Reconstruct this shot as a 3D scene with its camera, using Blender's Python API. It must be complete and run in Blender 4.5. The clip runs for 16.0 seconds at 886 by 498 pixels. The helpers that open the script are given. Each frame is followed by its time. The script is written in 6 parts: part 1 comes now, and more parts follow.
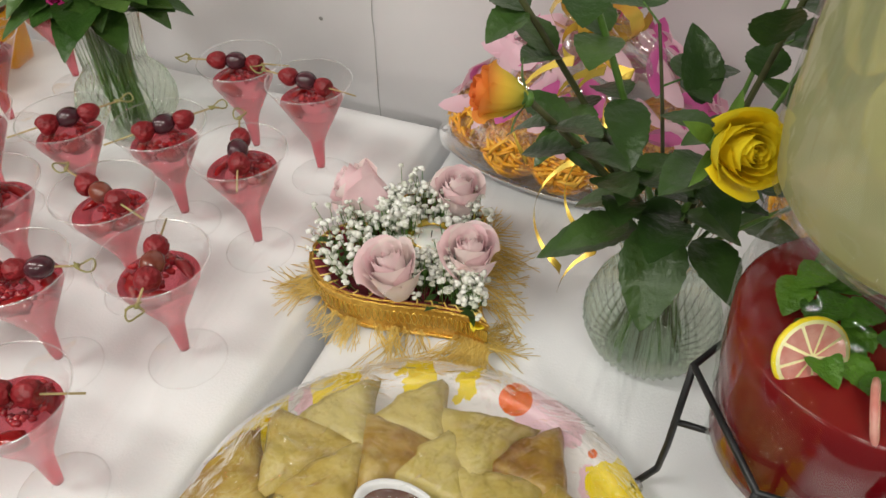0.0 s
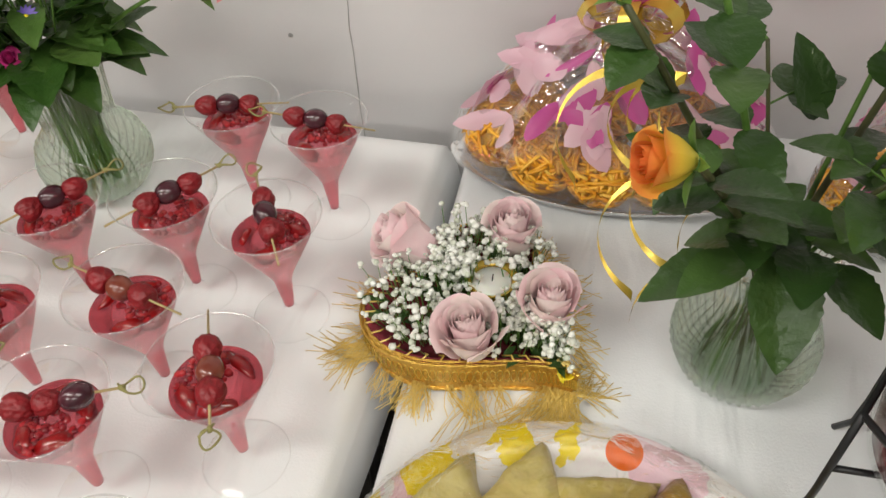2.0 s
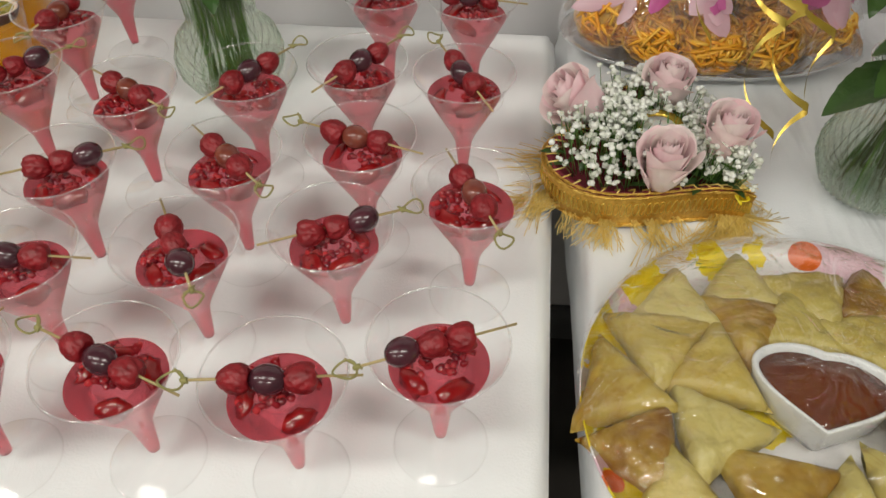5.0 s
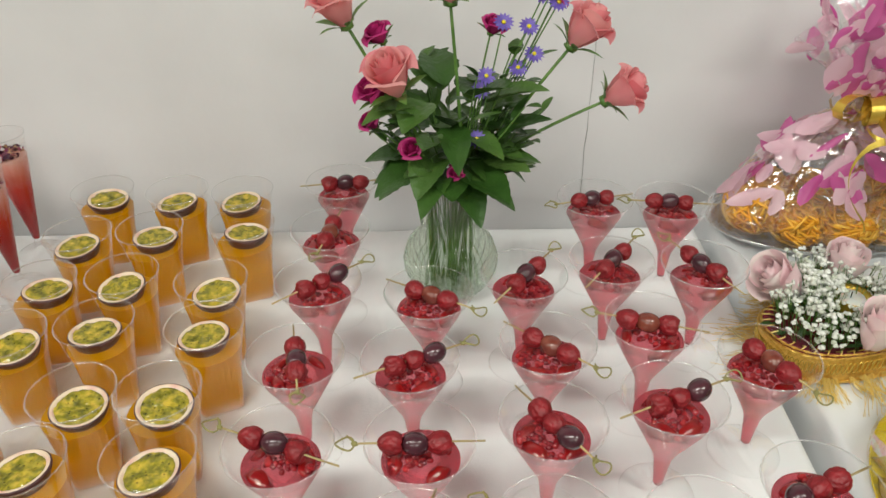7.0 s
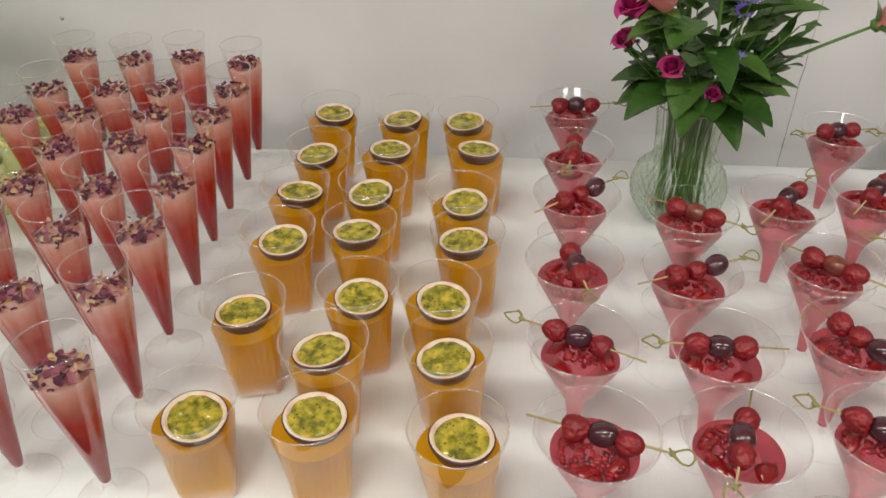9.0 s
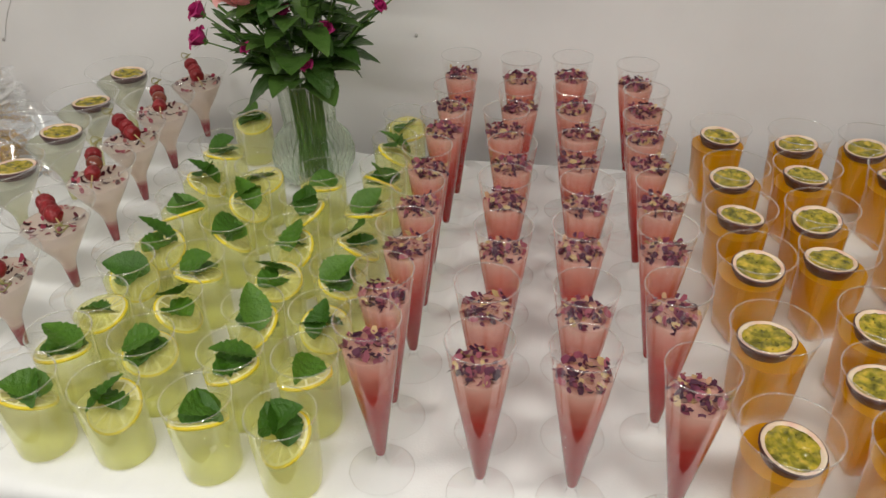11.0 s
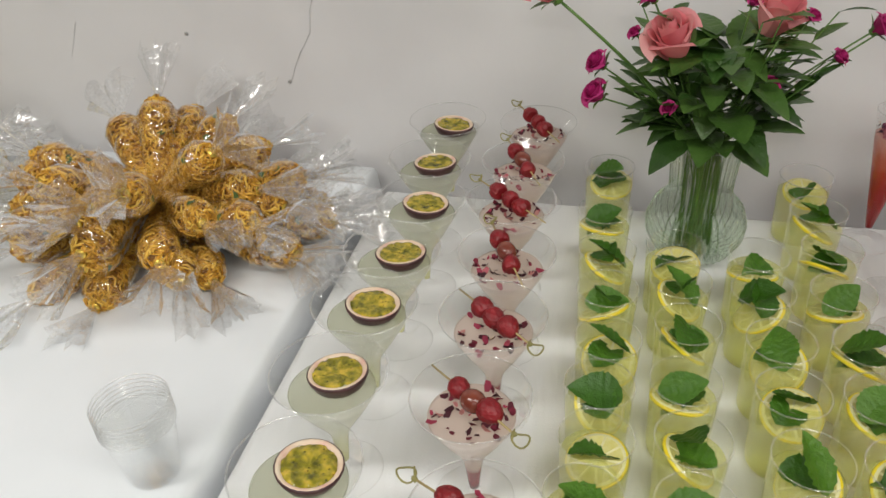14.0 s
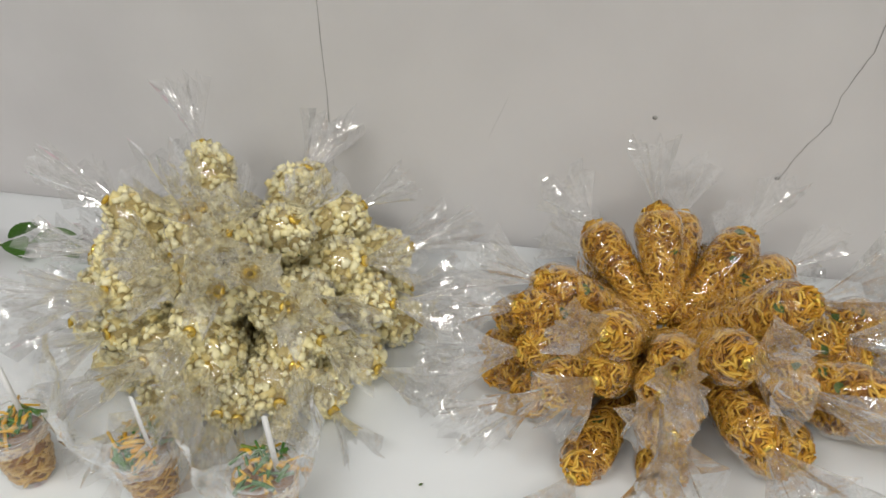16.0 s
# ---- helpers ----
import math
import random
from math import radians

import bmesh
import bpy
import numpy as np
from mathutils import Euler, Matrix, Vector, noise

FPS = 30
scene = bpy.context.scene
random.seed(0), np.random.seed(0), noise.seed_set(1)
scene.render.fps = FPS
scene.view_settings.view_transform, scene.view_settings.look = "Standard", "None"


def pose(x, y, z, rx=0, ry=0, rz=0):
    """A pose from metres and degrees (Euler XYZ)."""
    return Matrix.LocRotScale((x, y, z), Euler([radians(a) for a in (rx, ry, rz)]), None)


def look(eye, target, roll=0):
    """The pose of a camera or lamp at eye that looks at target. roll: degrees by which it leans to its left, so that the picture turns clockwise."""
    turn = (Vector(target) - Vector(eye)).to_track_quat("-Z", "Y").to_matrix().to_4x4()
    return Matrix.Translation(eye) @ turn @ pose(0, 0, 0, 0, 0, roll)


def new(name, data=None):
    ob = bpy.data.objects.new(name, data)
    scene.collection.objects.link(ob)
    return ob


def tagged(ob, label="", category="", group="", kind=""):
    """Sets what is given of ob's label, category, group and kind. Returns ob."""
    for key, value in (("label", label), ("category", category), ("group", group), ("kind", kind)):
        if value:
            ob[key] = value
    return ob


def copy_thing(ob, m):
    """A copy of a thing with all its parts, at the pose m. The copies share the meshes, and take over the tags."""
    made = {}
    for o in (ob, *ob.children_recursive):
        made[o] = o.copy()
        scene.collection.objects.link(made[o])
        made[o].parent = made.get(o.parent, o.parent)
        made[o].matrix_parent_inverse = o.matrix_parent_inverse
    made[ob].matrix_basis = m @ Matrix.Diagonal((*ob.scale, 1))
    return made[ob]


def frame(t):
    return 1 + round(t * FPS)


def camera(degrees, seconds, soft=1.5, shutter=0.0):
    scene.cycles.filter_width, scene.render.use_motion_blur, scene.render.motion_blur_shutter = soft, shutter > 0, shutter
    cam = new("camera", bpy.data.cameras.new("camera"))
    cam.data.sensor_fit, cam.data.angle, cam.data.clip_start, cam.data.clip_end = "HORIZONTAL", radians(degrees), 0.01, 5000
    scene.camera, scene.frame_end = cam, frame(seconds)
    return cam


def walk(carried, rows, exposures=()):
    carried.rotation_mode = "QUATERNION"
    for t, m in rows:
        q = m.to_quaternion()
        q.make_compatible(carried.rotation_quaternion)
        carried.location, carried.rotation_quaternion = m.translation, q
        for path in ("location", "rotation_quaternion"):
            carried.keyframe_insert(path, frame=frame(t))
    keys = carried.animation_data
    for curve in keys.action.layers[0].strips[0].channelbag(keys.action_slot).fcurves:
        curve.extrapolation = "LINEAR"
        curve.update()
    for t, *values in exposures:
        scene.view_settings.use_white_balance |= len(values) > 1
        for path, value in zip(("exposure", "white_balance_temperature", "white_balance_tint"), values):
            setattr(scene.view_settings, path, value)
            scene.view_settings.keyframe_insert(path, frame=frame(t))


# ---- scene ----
cam = camera(58.6, 16.0)
PATH = [
    (0, (0.624, -0.876, 1.297), (0.07, 0.487, -0.058), -1.2),
    (0.5, (0.578, -0.872, 1.284), (0.011, 0.476, -0.081), -1.7),
    (1, (0.522, -0.796, 1.287), (-0.044, 0.515, -0.114), -2.3),
    (1.5, (0.516, -0.772, 1.298), (0.048, 0.551, -0.128), -3.5),
    (2, (0.477, -0.819, 1.304), (0.141, 0.547, -0.118), -3.0),
    (2.5, (0.474, -0.814, 1.301), (0.264, 0.596, -0.103), -2.7),
    (3, (0.432, -0.867, 1.281), (0.396, 0.556, -0.124), -1.3),
    (3.5, (0.407, -0.961, 1.271), (0.478, 0.429, -0.166), 0.2),
    (4, (0.385, -0.98, 1.265), (0.454, 0.38, -0.201), 0.7),
    (4.5, (0.331, -0.986, 1.269), (0.324, 0.368, -0.203), 0.7),
    (5, (0.257, -0.978, 1.272), (0.138, 0.388, -0.184), -0.8),
    (5.2, (0.208, -0.958, 1.268), (0.048, 0.417, -0.175), -1.4),
    (7.3, (-0.067, -1.084, 1.36), (-0.025, 0.602, 0.286), -0.9),
    (7.5, (-0.059, -1.087, 1.36), (-0.035, 0.606, 0.295), -0.5),
    (8, (-0.049, -1.085, 1.344), (-0.096, 0.591, 0.254), -0.5),
    (8.5, (-0.127, -1.081, 1.316), (-0.221, 0.554, 0.168), -0.8),
    (9, (-0.26, -1.112, 1.315), (-0.396, 0.497, 0.135), -1.0),
    (9.5, (-0.361, -1.155, 1.321), (-0.554, 0.448, 0.141), -0.9),
    (10, (-0.462, -1.152, 1.314), (-0.722, 0.452, 0.147), -1.5),
    (10.2, (-0.513, -1.133, 1.317), (-0.792, 0.471, 0.155), -1.7),
    (12.3, (-0.899, -1.181, 1.321), (-1.186, 0.457, 0.209), -1.7),
    (12.5, (-0.931, -1.168, 1.32), (-1.243, 0.463, 0.204), -1.9),
    (13, (-1.018, -1.095, 1.328), (-1.376, 0.512, 0.193), -3.0),
    (13.5, (-1.066, -1.039, 1.332), (-1.442, 0.556, 0.185), -3.5),
    (14, (-1.152, -1.028, 1.331), (-1.54, 0.565, 0.187), -3.4),
    (14.5, (-1.349, -1.03, 1.349), (-1.772, 0.56, 0.212), -4.5),
    (15, (-1.502, -1.034, 1.356), (-1.947, 0.557, 0.229), -4.3),
    (15.5, (-1.625, -0.97, 1.369), (-2.1, 0.611, 0.24), -4.3),
    (16, (-1.775, -0.901, 1.366), (-2.249, 0.676, 0.23), -3.5),
]
EXPOSURES = [(0.0, -0.45, 6500, 10), (2.5, -0.40, 6500, 9), (4.0, -0.60, 6500, 8), (5.2, -0.68, 6500, 7), (7.3, -0.40, 6350, 4), (8.6, -0.52, 6400, 6), (10.2, -0.72, 6600, 9), (12.3, -0.72, 6350, 10), (14.5, -0.68, 6350, 10), (16.0, -0.82, 6350, 10)]
walk(cam, [(t, look(eye, target, roll)) for t, eye, target, roll in PATH], EXPOSURES)


# ---- light ----
scene.cycles.transparent_max_bounces = 32
world = bpy.data.worlds.new("room_air")
world.use_nodes = True
world.node_tree.nodes["Background"].inputs[0].default_value = (0.75, 0.77, 0.8, 1)
world.node_tree.nodes["Background"].inputs[1].default_value = 0.03
scene.world = world
T = 0.75
CEIL = 2.75


def ceiling_lamp(x, y, sx, sy, power):
    data = bpy.data.lights.new("ceiling_tube_light", "AREA")
    data.shape, data.size, data.size_y = "RECTANGLE", sx, sy
    data.energy, data.color = power, (1.0, 0.972, 0.895)
    lamp = new("ceiling_tube_light", data)
    lamp.matrix_world = pose(x, y, CEIL - 0.09)
    return lamp


LAMPS = [(-2.6, -1.5, 1.3, 0.24), (-0.6, -1.5, 1.3, 0.24), (1.3, -1.5, 1.3, 0.24), (-1.3, -3.3, 1.3, 0.24), (1.0, -3.3, 1.3, 0.24)]
for lx, ly, lsx, lsy in LAMPS:
    ceiling_lamp(lx, ly, lsx, lsy, (44 if lx < -2 else 33) if ly > -3 else 54)


# ---- materials ----
def mat(name):
    m = bpy.data.materials.new(name)
    m.use_nodes = True
    return m, m.node_tree.nodes, m.node_tree.links


def ramp(n, stops):
    r = n.new("ShaderNodeValToRGB")
    while len(r.color_ramp.elements) < len(stops):
        r.color_ramp.elements.new(0.5)
    for e, (p, c) in zip(r.color_ramp.elements, stops):
        e.position, e.color = p, (*c, 1)
    return r


def surface(name, stops, rough=0.5, scale=40.0, bump=0.2, bscale=0, metal=0.0, spec=0.5, drive="noise", trans=0.0, sss=0.0, coat=0.0, dist=0.002):
    """A solid material: colour from a ramp over noise, islands or objects, and a fine relief."""
    m, n, l = mat(name)
    b = n["Principled BSDF"]
    co = n.new("ShaderNodeTexCoord")
    no = n.new("ShaderNodeTexNoise")
    no.inputs["Scale"].default_value, no.inputs["Detail"].default_value = scale, 6
    l.new(co.outputs["Object"], no.inputs["Vector"])
    r = ramp(n, stops)
    if drive == "island":
        g = n.new("ShaderNodeNewGeometry")
        l.new(g.outputs["Random Per Island"], r.inputs[0])
    elif drive == "object":
        g = n.new("ShaderNodeObjectInfo")
        mx = n.new("ShaderNodeMath")
        mx.operation = "MULTIPLY_ADD"
        mx.inputs[1].default_value = 0.5
        l.new(no.outputs["Fac"], mx.inputs[0])
        ms = n.new("ShaderNodeMath")
        ms.operation = "MULTIPLY"
        ms.inputs[1].default_value = 0.5
        l.new(g.outputs["Random"], ms.inputs[0])
        l.new(ms.outputs[0], mx.inputs[2])
        l.new(mx.outputs[0], r.inputs[0])
    else:
        l.new(no.outputs["Fac"], r.inputs[0])
    l.new(r.outputs[0], b.inputs["Base Color"])
    b.inputs["Roughness"].default_value, b.inputs["Metallic"].default_value = rough, metal
    b.inputs["Specular IOR Level"].default_value = spec
    b.inputs["Coat Weight"].default_value = coat
    if sss:
        b.inputs["Subsurface Weight"].default_value = sss
        b.inputs["Subsurface Radius"].default_value = (0.006, 0.003, 0.002)
        b.inputs["Subsurface Scale"].default_value = 0.5
    if bump:
        n2 = n.new("ShaderNodeTexNoise")
        n2.inputs["Scale"].default_value, n2.inputs["Detail"].default_value = bscale or scale * 4, 4
        l.new(co.outputs["Object"], n2.inputs["Vector"])
        bp = n.new("ShaderNodeBump")
        bp.inputs["Strength"].default_value, bp.inputs["Distance"].default_value = bump, dist
        l.new(n2.outputs["Fac"], bp.inputs["Height"])
        l.new(bp.outputs[0], b.inputs["Normal"])
    if trans:
        t = n.new("ShaderNodeBsdfTranslucent")
        l.new(r.outputs[0], t.inputs[0])
        mx = n.new("ShaderNodeMixShader")
        mx.inputs[0].default_value = trans
        l.new(b.outputs[0], mx.inputs[1])
        l.new(t.outputs[0], mx.inputs[2])
        l.new(mx.outputs[0], n["Material Output"].inputs[0])
    return m


def clear(name, tint=(0.97, 0.975, 0.97), ior=1.35, rough=0.03, gain=1.0, wrinkle=0.0, wscale=30.0, haze=0.0, edge_haze=0.0):
    """Clear thin plastic, film or glass: see-through, with gloss that grows towards the edges."""
    m, n, l = mat(name)
    n.remove(n["Principled BSDF"])
    tr, gl, mx, fr = n.new("ShaderNodeBsdfTransparent"), n.new("ShaderNodeBsdfGlossy"), n.new("ShaderNodeMixShader"), n.new("ShaderNodeLayerWeight")
    tr.inputs[0].default_value = (*tint, 1)
    gl.inputs[0].default_value, gl.inputs["Roughness"].default_value = (1, 1, 1, 1), rough
    fr.inputs[0].default_value = 0.5
    pw, mu = n.new("ShaderNodeMath"), n.new("ShaderNodeMath")
    pw.operation, pw.inputs[1].default_value = "POWER", 2.6
    mu.operation, mu.use_clamp = "MULTIPLY_ADD", True
    base = ((ior - 1) / (ior + 1)) ** 2 * gain
    mu.inputs[1].default_value, mu.inputs[2].default_value = 0.6 * gain, base
    l.new(fr.outputs["Facing"], pw.inputs[0])
    l.new(pw.outputs[0], mu.inputs[0])
    l.new(mu.outputs[0], mx.inputs[0])
    l.new(tr.outputs[0], mx.inputs[1])
    l.new(gl.outputs[0], mx.inputs[2])
    # diffuse white mixed in by angle or noise, in place of sheen and reflections
    df, mh, hz = n.new("ShaderNodeBsdfDiffuse"), n.new("ShaderNodeMixShader"), n.new("ShaderNodeMath")
    df.inputs[0].default_value = (0.88, 0.88, 0.88, 1)
    hz.operation, hz.use_clamp = "MULTIPLY_ADD", True
    hz.inputs[1].default_value, hz.inputs[2].default_value = edge_haze, haze
    if wrinkle:
        hn, hm = n.new("ShaderNodeTexNoise"), n.new("ShaderNodeMapRange")
        hn.inputs["Scale"].default_value, hn.inputs["Detail"].default_value = wscale * 1.3, 5
        hm.inputs[1].default_value, hm.inputs[2].default_value = 0.35, 0.75
        l.new(hn.outputs["Fac"], hm.inputs[0])
        l.new(hm.outputs[0], hz.inputs[0])
    else:
        l.new(pw.outputs[0], hz.inputs[0])
    l.new(hz.outputs[0], mh.inputs[0])
    l.new(mx.outputs[0], mh.inputs[1])
    l.new(df.outputs[0], mh.inputs[2])
    l.new(mh.outputs[0], n["Material Output"].inputs[0])
    if wrinkle:
        co, no, bp = n.new("ShaderNodeTexCoord"), n.new("ShaderNodeTexNoise"), n.new("ShaderNodeBump")
        no.inputs["Scale"].default_value, no.inputs["Detail"].default_value, no.inputs["Distortion"].default_value = wscale, 3, 1.5
        bp.inputs["Strength"].default_value, bp.inputs["Distance"].default_value = wrinkle, 0.01
        l.new(co.outputs["Object"], no.inputs["Vector"])
        l.new(no.outputs["Fac"], bp.inputs["Height"])
        l.new(bp.outputs[0], gl.inputs["Normal"])
        l.new(bp.outputs[0], fr.inputs["Normal"])
    return m


def drink(name, stops, low, high, see=0.35, tint=None, glow=0.45, rough=0.06, bend=0.0):
    """A tinted drink: colours layered by height, part see-through, part scattering."""
    m, n, l = mat(name)
    b = n["Principled BSDF"]
    co, sx, mr = n.new("ShaderNodeTexCoord"), n.new("ShaderNodeSeparateXYZ"), n.new("ShaderNodeMapRange")
    l.new(co.outputs["Object"], sx.inputs[0])
    no = n.new("ShaderNodeTexNoise")
    no.inputs["Scale"].default_value = 60
    l.new(co.outputs["Object"], no.inputs["Vector"])
    ad = n.new("ShaderNodeMath")
    ad.operation = "MULTIPLY_ADD"
    ad.inputs[1].default_value = (high - low) * 0.16
    l.new(no.outputs["Fac"], ad.inputs[0])
    l.new(sx.outputs[2], ad.inputs[2])
    mr.inputs[1].default_value, mr.inputs[2].default_value = low + (high - low) * 0.08, high + (high - low) * 0.08
    l.new(ad.outputs[0], mr.inputs[0])
    r = ramp(n, stops)
    l.new(mr.outputs[0], r.inputs[0])
    b.inputs["Roughness"].default_value, b.inputs["Specular IOR Level"].default_value = rough, 0.42
    l.new(r.outputs[0], b.inputs["Base Color"])
    tl, tr, m1, m2 = n.new("ShaderNodeBsdfTranslucent"), n.new("ShaderNodeBsdfTransparent"), n.new("ShaderNodeMixShader"), n.new("ShaderNodeMixShader")
    l.new(r.outputs[0], tl.inputs[0])
    if tint:
        tr.inputs[0].default_value = (*tint, 1)
    else:
        l.new(r.outputs[0], tr.inputs[0])
    m1.inputs[0].default_value, m2.inputs[0].default_value = glow, see
    l.new(b.outputs[0], m1.inputs[1])
    l.new(tl.outputs[0], m1.inputs[2])
    l.new(m1.outputs[0], m2.inputs[1])
    l.new(tr.outputs[0], m2.inputs[2])
    if bend:
        gl, m3 = n.new("ShaderNodeBsdfGlass"), n.new("ShaderNodeMixShader")
        gl.inputs["Color"].default_value, gl.inputs["IOR"].default_value, gl.inputs["Roughness"].default_value = (*tint, 1), 1.33, 0.02
        m3.inputs[0].default_value = bend
        l.new(m2.outputs[0], m3.inputs[1])
        l.new(gl.outputs[0], m3.inputs[2])
        l.new(m3.outputs[0], n["Material Output"].inputs[0])
        return m
    l.new(m2.outputs[0], n["Material Output"].inputs[0])
    return m


WALL = surface("painted_plaster", [(0.3, (0.66, 0.645, 0.65)), (0.55, (0.73, 0.715, 0.72)), (0.75, (0.76, 0.745, 0.75))], 0.5, 3, 0.12, 90)
# unseen walls, coloured dark to cut the bounced fill light
FARWALL = surface("dark_unseen_wall", [(0.3, (0.20, 0.19, 0.175)), (0.7, (0.26, 0.25, 0.23))], 0.7, 3, 0.1)
# ceiling out of view, its grey chosen to bounce less light down
CEILING = surface("dark_unseen_ceiling", [(0.3, (0.42, 0.41, 0.40)), (0.7, (0.50, 0.49, 0.48))], 0.8, 4, 0.1)
FLOOR = surface("dark_floor", [(0.3, (0.05, 0.045, 0.04)), (0.7, (0.09, 0.08, 0.07))], 0.4, 6, 0.1)
CRACK = surface("crack_grime", [(0.3, (0.30, 0.29, 0.28)), (0.7, (0.50, 0.49, 0.48))], 0.9, 60, 0.1)
SCRATCH = surface("faint_scratch", [(0.3, (0.54, 0.53, 0.52)), (0.7, (0.64, 0.63, 0.62))], 0.9, 60, 0.1)
CLOTH = surface("white_tablecloth", [(0.25, (0.76, 0.765, 0.77)), (0.5, (0.82, 0.825, 0.83)), (0.75, (0.85, 0.855, 0.86))], 0.65, 9, 0.4, 500, dist=0.0008)


def creased(m, turn, strength):
    """Adds long soft creases to a cloth's relief."""
    n, l = m.node_tree.nodes, m.node_tree.links
    b = n["Principled BSDF"]
    before = b.inputs["Normal"].links[0].from_socket
    co, mp, no, rd, bp = n.new("ShaderNodeTexCoord"), n.new("ShaderNodeMapping"), n.new("ShaderNodeTexNoise"), n.new("ShaderNodeMapRange"), n.new("ShaderNodeBump")
    mp.inputs["Rotation"].default_value, mp.inputs["Scale"].default_value = (0, 0, math.radians(turn)), (9, 2.2, 1)
    no.inputs["Scale"].default_value, no.inputs["Detail"].default_value, no.inputs["Distortion"].default_value = 1.6, 2, 1.4
    rd.interpolation_type = "SMOOTHSTEP"
    rd.inputs[1].default_value, rd.inputs[2].default_value = 0.40, 0.64
    bp.inputs["Strength"].default_value, bp.inputs["Distance"].default_value = strength, 0.010
    l.new(co.outputs["Object"], mp.inputs[0])
    l.new(mp.outputs[0], no.inputs["Vector"])
    l.new(no.outputs["Fac"], rd.inputs[0])
    l.new(rd.outputs[0], bp.inputs["Height"])
    l.new(before, bp.inputs["Normal"])
    l.new(bp.outputs[0], b.inputs["Normal"])
    return m


CLOTHCREASED = creased(surface("creased_white_tablecloth", [(0.25, (0.77, 0.785, 0.80)), (0.5, (0.82, 0.835, 0.85)), (0.75, (0.85, 0.865, 0.88))], 0.55, 9, 0.4, 500, dist=0.0008), 24, 0.20)
creased(CLOTH, 4, 0.13)
SHEET = surface("white_plastic_sheet", [(0.3, (0.80, 0.83, 0.86)), (0.7, (0.85, 0.87, 0.90))], 0.36, 5, 0.12, 14, dist=0.004)
TABLE = surface("grey_table_board", [(0.3, (0.10, 0.10, 0.10)), (0.7, (0.16, 0.16, 0.16))], 0.5, 12, 0.1)
METAL = surface("grey_steel", [(0.3, (0.3, 0.3, 0.3)), (0.7, (0.4, 0.4, 0.4))], 0.35, 20, 0.1, metal=1)
PLASTIC = clear("clear_plastic", (0.985, 0.987, 0.985), 1.5, 0.03, 0.85, edge_haze=0.02)
RIMMAT = clear("clear_plastic_lip", (0.98, 0.983, 0.983), 1.5, 0.04, 2.6, haze=0.05, edge_haze=0.14)
FOOTMAT = clear("clear_plastic_foot", (0.995, 0.995, 0.995), 1.4, 0.06, 0.8, haze=0.0, edge_haze=0.12)
JARGLASS = clear("jar_glass", (0.97, 0.98, 0.97), 1.45, 0.03, 0.45)


def bending_glass(name, ior, share):
    """Clear glass of which a share bends the view behind it, as a water-filled ribbed vase does."""
    m = clear(name, (0.92, 0.945, 0.915), 1.5, 0.02, 0.9, edge_haze=0.0)
    n, l = m.node_tree.nodes, m.node_tree.links
    gl, mx = n.new("ShaderNodeBsdfGlass"), n.new("ShaderNodeMixShader")
    gl.inputs["Color"].default_value, gl.inputs["IOR"].default_value, gl.inputs["Roughness"].default_value = (0.90, 0.94, 0.90, 1), ior, 0.01
    mx.inputs[0].default_value = share
    out = n["Material Output"].inputs[0]
    l.new(out.links[0].from_socket, mx.inputs[1])
    l.new(gl.outputs[0], mx.inputs[2])
    l.new(mx.outputs[0], out)
    return m


VASEGLASS = bending_glass("ribbed_glass", 1.30, 0.50)
FILM = clear("cellophane", (0.99, 0.99, 0.99), 1.5, 0.035, 1.7, 1.0, 18, 0.0, 0.015)
GIFTFILM = clear("printed_cellophane", (0.99, 0.985, 0.99), 1.5, 0.04, 3.6, 1.0, 10, 0.02, 0.08)
FAN = clear("cellophane_fan", (0.985, 0.985, 0.985), 1.5, 0.06, 3.0, 0.8, 12, 0.04, 0.13)
FILMFINE = clear("cling_film", (0.995, 0.995, 0.995), 1.5, 0.03, 1.6, 0.9, 26, 0.0, 0.012)
WATER = clear("water", (0.955, 0.975, 0.95), 1.33, 0.02, 0.6)
# pale top stop: milky pink, with the surface's whitish sheen put into the colour
PINK = drink("pink_drink", [(0.0, (0.74, 0.24, 0.29)), (0.5, (0.58, 0.09, 0.13)), (0.80, (0.36, 0.022, 0.035)), (0.92, (0.40, 0.04, 0.06)), (1.0, (0.72, 0.28, 0.34))], 0.012, 0.102, 0.74, (0.93, 0.46, 0.51), 0.35, 0.02, 0.6)
FLUTE = drink("layered_red_drink", [(0.0, (0.40, 0.005, 0.006)), (0.46, (0.52, 0.008, 0.006)), (0.64, (0.66, 0.050, 0.030)), (0.82, (0.78, 0.27, 0.20)), (1.0, (0.80, 0.50, 0.42))], 0.024, 0.150, 0.10, None, 0.38)
ORANGE = drink("orange_drink", [(0.0, (0.86, 0.50, 0.004)), (0.6, (0.84, 0.47, 0.004)), (1.0, (0.76, 0.40, 0.004))], 0.0, 0.078, 0.28, (0.99, 0.68, 0.02), 0.35)
LEMONADE = drink("pale_lemonade", [(0.0, (0.92, 0.89, 0.44)), (1.0, (0.92, 0.91, 0.58))], 0.0, 0.066, 0.74, (0.972, 0.985, 0.74), 0.5)
CLOUDY = drink("cloudy_lychee_drink", [(0.0, (0.84, 0.82, 0.34)), (0.4, (0.84, 0.84, 0.60)), (1.0, (0.66, 0.67, 0.56))], 0.012, 0.102, 0.55, (0.95, 0.955, 0.87), 0.5)
